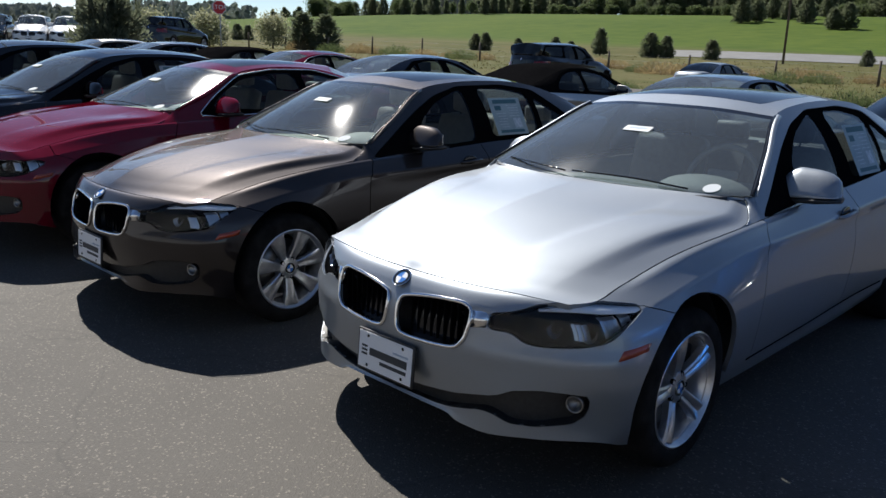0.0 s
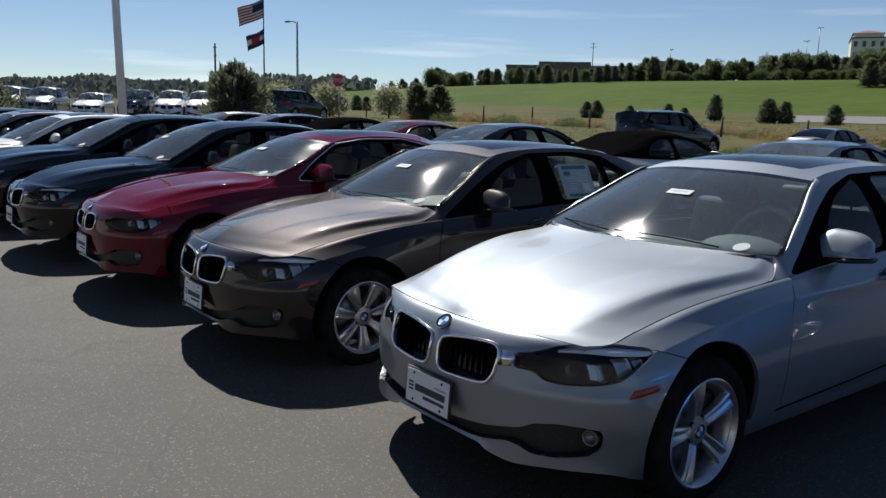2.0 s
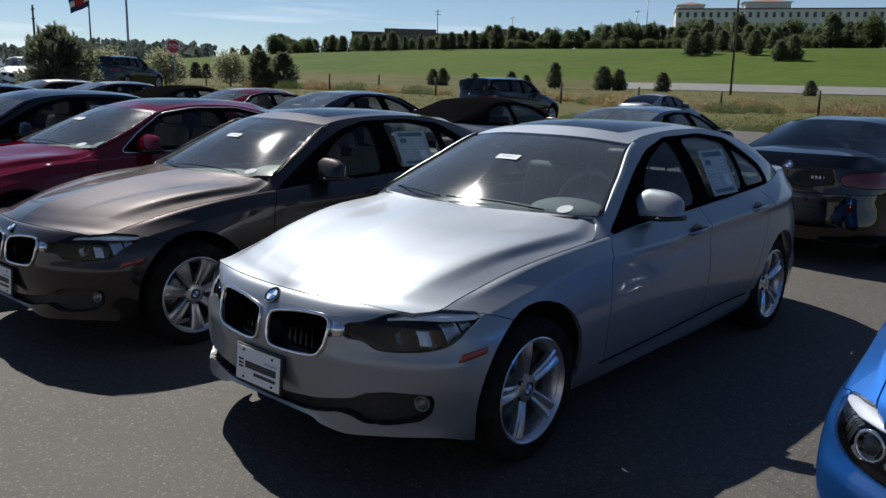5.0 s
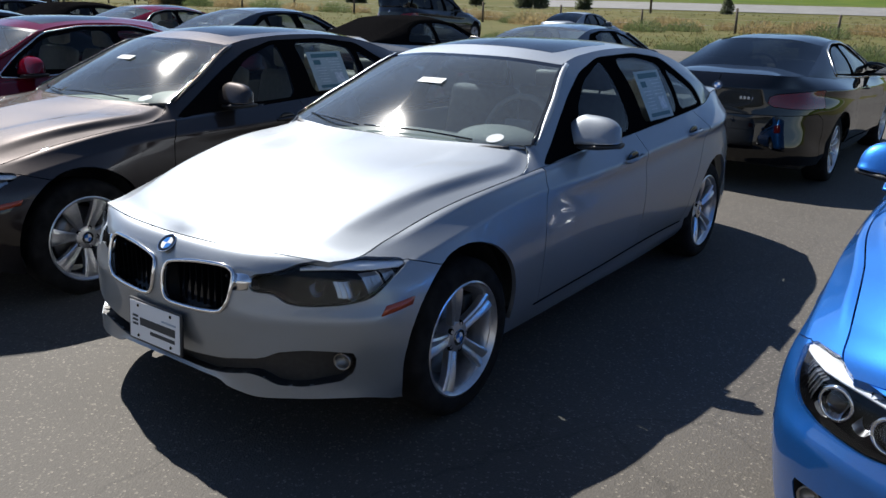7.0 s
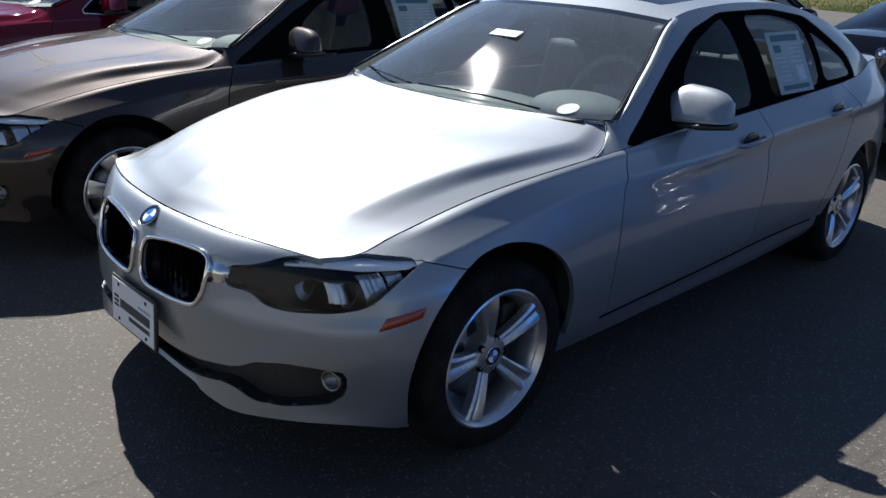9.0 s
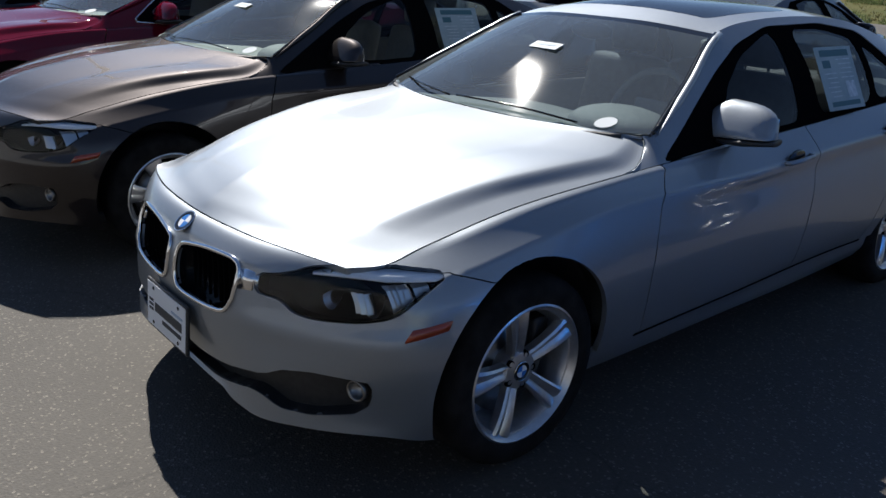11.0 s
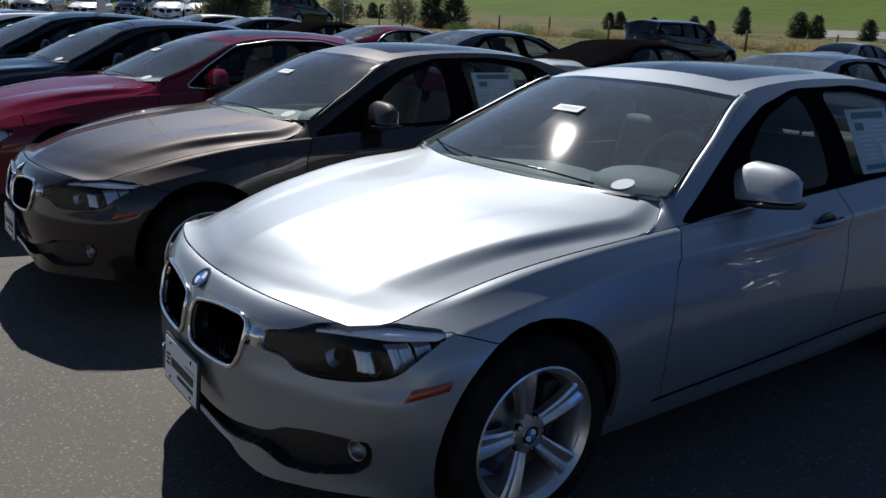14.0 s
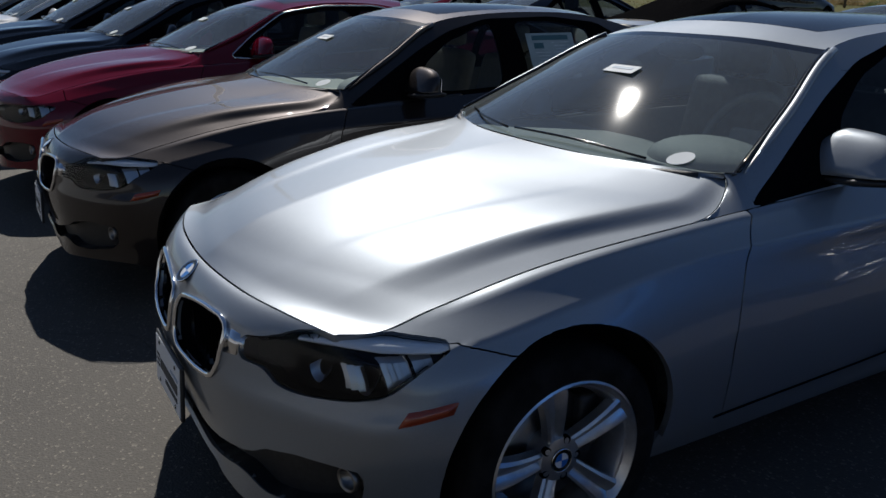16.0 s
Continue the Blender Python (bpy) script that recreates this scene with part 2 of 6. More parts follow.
def spline(ctrl, s, mirror_front=False, mirror_rear=False):
    """Catmull-Rom through control rows at the station number s."""
    c = np.asarray(ctrl, float)
    flip = np.array([-1, 1, 1])
    first = c[1] * flip if mirror_front else 2 * c[0] - c[1]
    last = c[-2] * flip if mirror_rear else 2 * c[-1] - c[-2]
    c = np.vstack([first, c, last])
    s = np.clip(np.atleast_1d(s), 0, len(ctrl) - 1)
    i = np.minimum(s.astype(int), len(ctrl) - 2)
    f = (s - i)[:, None]
    p0, p1, p2, p3 = c[i], c[i + 1], c[i + 2], c[i + 3]
    return 0.5 * (2 * p1 + (p2 - p0) * f + (2 * p0 - 5 * p1 + 4 * p2 - p3) * f**2 + (3 * p1 - p0 - 3 * p2 + p3) * f**3)


def rounded(poly, times=2, most=9.0):
    """A polygon with its corners cut round, by a fifth of each side or at most a length."""
    p = np.asarray(poly, float)
    for _ in range(times):
        q = np.roll(p, -1, 0)
        f = np.minimum(0.2, most / np.maximum(np.linalg.norm(q - p, axis=1), 1e-9))[:, None]
        p = np.stack([(1 - f) * p + f * q, f * p + (1 - f) * q], 1).reshape(-1, 2)
    return p


def inside(poly, pts):
    x, y = pts[:, 0], pts[:, 1]
    hit = np.zeros(len(pts), bool)
    for (x0, y0), (x1, y1) in zip(poly, np.roll(poly, -1, 0)):
        if y0 != y1:
            hit ^= ((y0 > y) != (y1 > y)) & (x < (x1 - x0) * (y - y0) / (y1 - y0) + x0)
    return hit


def nearest(poly, p):
    a, b = poly, np.roll(poly, -1, 0)
    d = b - a
    f = np.clip(((p - a) * d).sum(1) / np.maximum((d * d).sum(1), 1e-12), 0, 1)
    q = a + d * f[:, None]
    return q[np.argmin(((q - p) ** 2).sum(1))]


class Sheet:
    """A surface patch of quads whose faces are shared out among named panels."""

    def __init__(self, grid, turn=False):
        n, m, _ = grid.shape
        self.v = grid.reshape(-1, 3).copy()
        idx = np.arange(n * m).reshape(n, m)
        self.f = np.stack([idx[:-1, :-1], idx[1:, :-1], idx[1:, 1:], idx[:-1, 1:]], -1).reshape(-1, 4)
        self.tag = np.array(["" for _ in self.f], dtype=object)
        du, dv = np.gradient(grid, axis=0), np.gradient(grid, axis=1)
        nn = np.cross(du, dv).reshape(-1, 3)
        self.n = nn / np.maximum(np.linalg.norm(nn, axis=1, keepdims=True), 1e-9)
        if turn:
            self.f, self.n = self.f[:, ::-1], -self.n
        self.fixed = np.zeros(len(self.v), bool)
        self.grid, self.lines = grid.copy(), None

    def lined(self, us, vs):
        """Name the grid lines, so that outlines can be given along them."""
        self.lines = (np.asarray(us), np.asarray(vs))
        self.p = np.stack(np.meshgrid(us, vs, indexing="ij"), -1).reshape(-1, 2)

    def spot(self, u, v):
        i = float(np.interp(u, self.lines[0], np.arange(len(self.lines[0]))))
        j = float(np.interp(v, self.lines[1], np.arange(len(self.lines[1]))))
        a, b = min(int(i), len(self.lines[0]) - 2), min(int(j), len(self.lines[1]) - 2)
        f, g = i - a, j - b
        q = self.grid
        return (q[a, b] * (1 - f) + q[a + 1, b] * f) * (1 - g) + (q[a, b + 1] * (1 - f) + q[a + 1, b + 1] * f) * g

    def cut_lines(self, name, poly):
        """As cut(), with the outline given in grid lines."""
        hit = inside(poly, self.p[self.f].mean(1))
        self.tag[hit] = name
        counts = np.zeros((2, len(self.v)), int)
        np.add.at(counts[0], self.f[hit].ravel(), 1)
        np.add.at(counts[1], self.f[~hit].ravel(), 1)
        for i in np.nonzero((counts[0] > 0) & (counts[1] > 0))[0]:
            q = nearest(poly, self.p[i])
            if abs(q - self.p[i]).max() < .3:
                self.v[i] = self.spot(*q)
                self.fixed[i] = True

    def tidy(self, name, other):
        """Keep the largest piece of a panel and give its stray pieces to another."""
        faces = np.nonzero(self.tag == name)[0]
        if not len(faces):
            return
        mark = np.arange(len(self.v))
        for _ in range(400):
            low = mark[self.f[faces]].min(1)
            fresh = mark.copy()
            np.minimum.at(fresh, self.f[faces].ravel(), np.repeat(low, 4))
            if (fresh == mark).all():
                break
            mark = fresh
        piece = mark[self.f[faces]].min(1)
        names, counts = np.unique(piece, return_counts=True)
        self.tag[faces[piece != names[counts.argmax()]]] = other

    def centres(self):
        return self.v[self.f].mean(1)

    def cut(self, name, axes, poly, where=None, only=None):
        """Give the faces inside an outline (seen along the third axis) to a panel, and lay its edge on the outline."""
        c = self.centres()
        hit = inside(poly, c[:, axes])
        if where is not None:
            hit &= where(c)
        if only is not None:
            hit &= np.isin(self.tag, only)
        self.tag[hit] = name
        counts = np.zeros((2, len(self.v)), int)
        np.add.at(counts[0], self.f[hit].ravel(), 1)
        np.add.at(counts[1], self.f[~hit].ravel(), 1)
        third = 3 - axes[0] - axes[1]
        for i in np.nonzero((counts[0] > 0) & (counts[1] > 0) & ~self.fixed)[0]:
            p = self.v[i, list(axes)]
            d = nearest(poly, p) - p
            if np.hypot(*d) > 0.035:
                continue
            n = self.n[i]
            k = -(n[axes[0]] * d[0] + n[axes[1]] * d[1]) / n[third] if abs(n[third]) > 0.15 else 0
            self.v[i, axes[0]] += d[0]
            self.v[i, axes[1]] += d[1]
            self.v[i, third] += max(-0.03, min(0.03, k))
            self.fixed[i] = True

    def mesh(self, names, both=False, mirror=False, gap=0.003, flange=0.014, push=0.0):
        """The named panels as a bmesh with turned-in edges."""
        names = [names] if isinstance(names, str) else names
        pick = self.f[np.isin(self.tag, names)]
        bm = bmesh.new()
        for sign in ((1, -1) if both else (-1,) if mirror else (1,)):
            made = {}
            for f in pick:
                vs = []
                for i in f:
                    if i not in made:
                        p = self.v[i] - self.n[i] * push
                        made[i] = bm.verts.new((p[0] * sign, p[1], p[2]))
                    if made[i] not in vs:
                        vs.append(made[i])
                if len(vs) > 2:
                    try:
                        bm.faces.new(vs if sign > 0 else vs[::-1])
                    except ValueError:
                        pass
        bmesh.ops.remove_doubles(bm, verts=bm.verts, dist=0.0006)
        if flange and bm.faces:
            bm.normal_update()
            edges = [e for e in bm.edges if e.is_boundary]
            rim = {v for e in edges for v in e.verts}
            base = {v: v.normal.copy() for v in rim}
            for v in rim:
                inner = Vector()
                for f in v.link_faces:
                    inner += f.calc_center_median() - v.co
                inner -= base[v] * inner.dot(base[v])
                if inner.length > 1e-6:
                    v.co += inner.normalized() * gap
            ext = bmesh.ops.extrude_edge_only(bm, edges=edges)["geom"]
            for v in [g for g in ext if isinstance(g, bmesh.types.BMVert)]:
                near = min((o.other_vert(v) for o in v.link_edges if o.other_vert(v) in base), key=lambda w: (w.co - v.co).length, default=None)
                if near is not None:
                    v.co -= base[near] * flange
            for e in edges:
                e.smooth = False
        return bm


def coons(left, right, bottom, top):
    """A patch between four edge curves: left and right run from bottom to top, bottom and top from left to right."""
    n, m = len(left), len(bottom)
    t, u = np.linspace(0, 1, n)[:, None, None], np.linspace(0, 1, m)[None, :, None]
    ruled = (1 - u) * left[:, None] + u * right[:, None] + (1 - t) * bottom[None] + t * top[None]
    return ruled - ((1 - t) * (1 - u) * bottom[0] + (1 - t) * u * bottom[-1] + t * (1 - u) * top[0] + t * u * top[-1])


# ---- cars ----
# Guide curves of a four-door saloon, half the body: rows of x, y (from the nose backwards), z.
G_SILL = ((0, .006, .274), (.3, .010, .272), (.55, .068, .252), (.775, .277, .240), (.82, .46, .195), (.80, .776, .20), (.815, 1.2, .198), (.815, 2.0, .198), (.815, 2.7, .198), (.81, 3.586, .22), (.795, 4.1, .23), (.64, 4.45, .26), (.38, 4.57, .27), (0, 4.60, .27))
G_LOW = ((0, .018, .312), (.3, .018, .312), (.55, .070, .310), (.785, .282, .31), (.862, .46, .31), (.872, .776, .32), (.850, 1.2, .29), (.846, 2.0, .29), (.851, 2.7, .30), (.878, 3.586, .33), (.815, 4.1, .36), (.68, 4.45, .38), (.40, 4.60, .39), (0, 4.635, .39))
G_MID = ((0, -.015, .48), (.3, .003, .48), (.55, .075, .48), (.80, .25, .49), (.885, .46, .50), (.903, .776, .52), (.893, 1.2, .53), (.886, 2.0, .54), (.890, 2.7, .55), (.908, 3.586, .56), (.805, 4.1, .58), (.665, 4.43, .60), (.41, 4.585, .60), (0, 4.62, .60))
G_UP = ((0, -.005, .62), (.3, .015, .62), (.55, .10, .62), (.785, .265, .62), (.873, .46, .635), (.895, .776, .665), (.892, 1.2, .70), (.891, 2.0, .725), (.894, 2.7, .75), (.896, 3.586, .79), (.792, 4.1, .80), (.655, 4.40, .80), (.42, 4.55, .80), (0, 4.59, .80))
G_SHOULDER = ((0, .032, .708), (.3, .046, .706), (.52, .110, .694), (.757, .255, .694), (.832, .46, .720), (.854, .776, .774), (.872, 1.2, .830), (.876, 2.0, .850), (.880, 2.7, .880), (.888, 3.586, .915), (.755, 4.1, .94), (.60, 4.38, .95), (.40, 4.53, .96), (0, 4.57, .96))
G_TOP = ((0, .088, .753), (.3, .108, .755), (.51, .155, .754), (.668, .212, .745), (.725, .46, .786), (.757, .776, .856), (.812, 1.2, .912), (.800, 2.0, .944), (.793, 2.7, .976), (.750, 3.586, 1.012), (.64, 4.1, 1.052), (.57, 4.38, 1.064), (.36, 4.455, 1.07), (0, 4.475, 1.072))
LAMP_CORNER = (.713, .318, .749)


def top_edge(s):
    """The body's upper edge, with a sharp corner where the bonnet meets the headlight."""
    s = np.atleast_1d(s)
    rear = G_TOP[3:4] + (LAMP_CORNER,) + G_TOP[4:]
    back = np.where(s < 4, np.interp(s, [3, 3.45, 4], [0, 1, 2]), s - 2)
    return np.where((s <= 3)[:, None], spline(G_TOP[:4], np.minimum(s, 3), True), spline(rear, np.maximum(back, 0), False, True))


GUIDES = (G_SILL, G_LOW, G_MID, G_UP, G_SHOULDER, G_TOP)
HUBS = (0.776, 3.586)
BELT_A, BELT_B = 6.33, 10.0


RIM_R = 0.236


def rim_mesh():
    """The rim of an alloy wheel, its face towards +x."""
    bm = bmesh.new()
    R = RIM_R
    return lathe(bm, [(0.195, -0.15), (0.222, -0.14), (0.205, -0.08), (0.198, 0.0), (0.212, 0.035), (R, 0.045), (R + 0.004, 0.056), (R - 0.004, 0.060), (R - 0.012, 0.052), (0.214, 0.028), (0.203, 0.0)], 56)


def spoke_mesh(angle, w0, w1, d0, d1, curve=0.0, groove=0.006):
    bm = bmesh.new()
    rows = []
    for k in range(8):
        f = k / 7
        r = 0.05 + f * (RIM_R - 0.018 - 0.05)
        a = angle + curve * f
        w = w0 + (w1 - w0) * f**1.4
        d = d0 + (d1 - d0) * math.sin(f * math.pi / 2)
        ca, sa = math.cos(a), math.sin(a)
        row = []
        for q, dz in ((-1, -0.035), (-1, -0.006), (-0.75, 0.0), (-0.3, -groove * 0.3), (0, -groove), (0.3, -groove * 0.3), (0.75, 0), (1, -0.006), (1, -0.035)):
            row.append(bm.verts.new((d + dz, ca * r - sa * q * w, sa * r + ca * q * w)))
        rows.append(row)
    for a_, b_ in zip(rows, rows[1:]):
        for i in range(8):
            bm.faces.new((a_[i], a_[i + 1], b_[i + 1], b_[i]))
    return bm


def kept(name, bm, mat):
    """A mesh to be shared by alike pieces."""
    me = bpy.data.meshes.new(name)
    bmesh.ops.recalc_face_normals(bm, faces=bm.faces)
    for f in bm.faces:
        f.smooth = True
    for e in bm.edges:
        if len(e.link_faces) == 2 and e.calc_face_angle(0) > .6:
            e.smooth = False
    bm.to_mesh(me)
    bm.free()
    me.materials.append(mat)
    return me


RIM = kept("wheel", rim_mesh(), M["alloy"])
HUB = kept("hub", lathe(bmesh.new(), [(0.0, 0.026), (0.035, 0.027), (0.062, 0.022), (0.07, 0.0), (0.068, -0.05)], 40), M["alloy"])
BOLT = kept("wheel_bolt", lathe(bmesh.new(), [(0.0, 0.004), (0.006, 0.006), (0.011, 0.009), (0.013, 0.006), (0.013, -0.004)], 12), M["surround"])
SPOKES = {
    "five": ([kept("spoke", spoke_mesh(0, .025, .043, .018, .048, 0, .013), M["alloy"])], 5),
    "seven": ([kept("spoke", spoke_mesh(0, .021, .050, .016, .046, 0, .003), M["alloy"])], 7),
    "ten": ([kept("spoke", spoke_mesh(0, .010, .016, .016, .046, 0, .004), M["alloy"])], 10),
}


def spokes(w, style):
    meshes, n = SPOKES[style]
    for k in range(n):
        for me in meshes:
            o = new("spoke", me)
            o.parent = w
            o.matrix_basis = Matrix.Rotation(k * math.tau / n - math.pi / 2 - (.42 if style == "five" else 0), 4, "X")


def roundel(parent, m, r=0.041, name="badge"):
    """A round badge: dark ring and four quarters."""
    bm = bmesh.new()
    lathe(bm, [(r * 0.62, 0.003), (r * 0.68, 0.0045), (r * 0.92, 0.0045), (r, 0.003), (r, 0.0)], 40, m)
    ring = part(name, bm, M["gloss_black"], parent, "round dark-ringed badge with blue and white quarters")
    bm = bmesh.new()
    lathe(bm, [(r * 0.92, 0.0047), (r * 0.97, 0.0062), (r * 1.02, 0.004)], 40, m)
    part("badge_rim", bm, M["chrome"], ring)
    for k in range(4):
        bm = bmesh.new()
        pts = [(0, 0)] + [(r * 0.63 * math.cos((k + j / 8) * math.pi / 2), r * 0.63 * math.sin((k + j / 8) * math.pi / 2)) for j in range(9)]
        lo = [bm.verts.new(m @ Vector((0.002, a, b))) for a, b in pts]
        hi = [bm.verts.new(m @ Vector((0.0042, a, b))) for a, b in pts]
        bm.faces.new(hi)
        for i in range(len(pts)):
            j = (i + 1) % len(pts)
            bm.faces.new((lo[i], lo[j], hi[j], hi[i]))
        part("badge_quarter", bm, M["badge_blue" if k % 2 else "badge_white"], ring, smooth=False)
    return ring


def outline_tube(sheet_pts, radius, sides=8):
    bm = bmesh.new()
    return tube(bm, sheet_pts, radius, sides, closed=True)


def on_sheet(sheet, axes, poly):
    """The outline laid on the sheet: for each corner the nearest vertex gives the third coordinate."""
    third = 3 - axes[0] - axes[1]
    out = []
    flat = sheet.v[:, list(axes)]
    for p in poly:
        d = ((flat - p) ** 2).sum(1)
        if third == 1:
            d = d + (sheet.v[:, 1] > 1.2) * 9 * (p is not None)
        k = np.argsort(d)[:4]
        w = 1 / (d[k] + 1e-6)
        q = np.zeros(3)
        q[axes[0]], q[axes[1]] = p
        q[third] = (sheet.v[k, third] * w).sum() / w.sum()
        out.append(q)
    return np.array(out)


def flip(p):
    return np.asarray(p) * np.array([-1, 1, 1])


def saloon(name, coat, label, wheels="five", seats="seat_dark", coupe=False, plate_front=True, soft_top=False, suv=False):
    """A four-door saloon (or two-door coupe) with its nose towards -y."""
    car = new(name)
    tagged(car, label, "car", "cars on the lot")

    # the skirt: nose, side and tail in one sheet
    stations = [0.0]
    ctrl = np.array(G_MID)
    for i in range(13):
        n = max(6, int(np.linalg.norm(ctrl[i + 1] - ctrl[i]) / 0.024))
        stations += [i + (k + 1) / n for k in range(n)]
    stations = np.array(stations)
    curves = np.array([spline(g, stations, True, True) for g in GUIDES[:5]] + [top_edge(stations)])
    rows = np.concatenate([np.linspace(i, i + 1, n, endpoint=False) for i, n in enumerate((6, 7, 7, 9, 11))] + [[5.0]])
    lower, upper = rows[rows <= 4], rows[rows > 4]
    grid = np.stack([np.vstack([spline(curves[:5, c], lower), spline(curves[4:, c], upper - 4)]) for c in range(curves.shape[1])])
    bulge = np.sin(np.pi * np.clip(rows - 4, 0, 1))[None, :] * np.interp(stations, [0, 2.3, 3.2, 6.2, 9.2, 10.5, 13], [.012, .010, .002, .001, .002, .008, .01])[:, None]
    grid[..., 2] += bulge
    high = np.clip(rows - 4, 0, 1)
    lit = np.where(high < .83, (high / .83) ** 2.2, (1 - high) / .17)[None, :] * (smooth(3.7, 4.6, stations) * (1 - smooth(6.3, 7.0, stations)))[:, None]
    grid[..., 0] += .012 * lit
    grid[..., 2] += .004 * lit
    along = smooth(6.0, 7.0, stations) * (1 - smooth(10.0, 10.8, stations))
    line = np.interp(stations, [5, 7, 8, 9, 11], [3.72, 3.80, 3.86, 3.88, 3.9])[:, None]
    off = rows[None, :] - line
    crease = np.where(off < 0, np.exp(-((off / .18) ** 2)), np.exp(-((off / .8) ** 2))) * .009 - np.exp(-(((off + .55) / .38) ** 2)) * .009
    grid[..., 0] += crease * along[:, None]
    low = rows[None, :] - np.interp(stations, [5, 7, 9, 11], [1.15, 1.30, 1.75, 2.0])[:, None]
    lip = np.where(low > 0, np.exp(-((low / .7) ** 2)), np.exp(-((low / .20) ** 2))) * .005 - np.exp(-(((low + .50) / .3) ** 2)) * .010
    grid[..., 0] += lip * along[:, None]
    fold = np.exp(-(((rows[None, :] - 2.42) / .22) ** 2)) * (smooth(.9, 1.6, stations) * (1 - smooth(3.0, 3.7, stations)))[:, None] * .008
    side = smooth(1.6, 3.2, stations)[:, None]
    grid[..., 0] += fold * side
    grid[..., 1] -= fold * (1 - .6 * side)
    chin = smooth(.29, .34, grid[..., 0]) * (1 - smooth(.42, .60, grid[..., 0])) * (grid[..., 1] < .3) * np.clip(1 - rows, 0, 1)[None, :]
    grid[..., 2] -= .020 * chin
    skirt = Sheet(grid)
    skirt.lined(stations, rows)
    front = lambda c: c[:, 1] < 0.75
    C = skirt.centres()
    skirt.tag[:] = "fender"
    skirt.tag[C[:, 1] > 3.0] = "quarter"
    skirt.cut("front_bumper", (1, 2), np.array([(-.3, 0), (.62, 0), (.62, .676), (.582, .688), (.523, .708), (.47, .724), (.44, .735), (.30, .735), (.13, .9), (-.3, .9)]))
    skirt.cut("rear_bumper", (1, 2), np.array([(4.06, 0), (6, 0), (6, .70), (4.15, .72), (4.06, .66)]))
    fd = np.array([(1.355, .312), (1.325, .55), (1.332, .70), (1.345, .80), (1.40, .914), (1.44, 1.2), (2.43, 1.2), (2.44, .6), (2.44, .333)])
    rd = np.array([(2.44, .333), (2.44, .6), (2.43, 1.2), (3.40, 1.2), (3.38, .92), (3.27, .75), (3.16, .55), (3.11, .38), (3.10, .350)])
    if coupe:
        fd = np.array([(1.355, .312), (1.325, .55), (1.332, .70), (1.345, .80), (1.40, .914), (1.44, 1.2), (2.76, 1.2), (2.75, .6), (2.71, .34)])
    skirt.cut("front_door", (1, 2), fd)
    if not coupe:
        skirt.cut("rear_door", (1, 2), rd, only=["fender", "quarter"])
    head = rounded([(1.53, 3.78), (1.54, 3.10), (1.82, 3.14), (1.94, 3.02), (2.05, 2.84), (2.30, 2.79), (2.75, 2.88), (3.11, 3.06), (3.46, 3.57), (4.0, 4.14), (3.62, 4.72), (3.46, 5.02), (2.82, 5.02), (2.36, 4.62), (2.04, 4.14)], 1)
    if coupe:
        head = rounded([(1.45, 3.42), (1.5, 3.0), (1.9, 2.70), (2.6, 2.62), (3.1, 2.85), (3.8, 3.6), (3.3, 4.0), (2.4, 3.95), (1.8, 3.8)], 2)
    skirt.cut_lines("headlight", head)
    if coupe:
        skirt.tag[(skirt.tag == "fender") & (skirt.centres()[:, 1] < .45)] = "front_bumper"
    kidney = rounded([(.026, .648), (.044, .676), (.18, .698), (.325, .706), (.364, .688), (.370, .640), (.357, .575), (.325, .540), (.22, .531), (.062, .528), (.030, .56)], 2)
    if coupe:
        kidney = rounded([(.026, .645), (.045, .675), (.16, .688), (.262, .678), (.285, .635), (.258, .565), (.10, .545), (.040, .562)], 2)
    skirt.cut("kidney", (0, 2), kidney, front)
    skirt.cut("intake", (0, 2), np.array([(-.1, .332), (.12, .334), (.316, .357), (.497, .396), (.551, .424), (.63, .437), (.703, .435), (.762, .428), (.769, .402), (.752, .350), (.72, .318), (.631, .300), (.545, .304), (.486, .327), (.439, .331), (.332, .304), (.246, .293), (-.1, .286)]), front)
    tail = rounded([(.44, .80), (.45, .90), (.72, .93), (.90, .935), (.90, .80), (.82, .765), (.70, .77)], 1)
    skirt.cut("tail_lamp", (0, 2), tail, lambda c: c[:, 1] > 4.02)

    skirt.cut("sill", (1, 2), np.array([(.95, .05), (3.35, .05), (3.35, .354), (3.10, .350), (1.375, .312), (.95, .305)]), only=["fender", "quarter"])
    # wheel arches
    for y in HUBS:
        up = .362 if y < 1 else .338
        ring = np.array([(y - (.022 if y < 1 else 0) + .362 * math.cos(a), up + .366 * math.sin(a)) for a in np.linspace(0, math.tau, 72, endpoint=False)])
        skirt.fixed[:] = False
        skirt.cut("gone", (1, 2), ring)

    skirt.tidy("fender", "trim")

    for side, mir in (("left", False), ("right", True)):
        part("fender", skirt.mesh("fender", mirror=mir, flange=0.02), coat, car, keep=True)
        door = part("front_door", skirt.mesh("front_door", mirror=mir), coat, car, keep=True)
        rear_door = door if coupe else part("rear_door", skirt.mesh("rear_door", mirror=mir), coat, car, keep=True)
        if (skirt.tag == "trim").any():
            part("wing_trim", skirt.mesh("trim", mirror=mir, flange=0.01), coat, car, keep=True)
        sx = -1 if mir else 1
        for d, y, z in ((door, 2.25 if not coupe else 2.5, .862), (rear_door, 3.13, .905))[: 1 if coupe else 2]:
            bm = bmesh.new()
            x = .886
            pts = [(sx * (x - .012), y - .105, z - .012), (sx * (x + .018), y - .085, z - .008), (sx * (x + .026), y, z - .002), (sx * (x + .022), y + .085, z + .002), (sx * (x - .008), y + .11, z + .002)]
            tube(bm, pts, .011, 8, radii=[.008, .011, .0105, .010, .008])
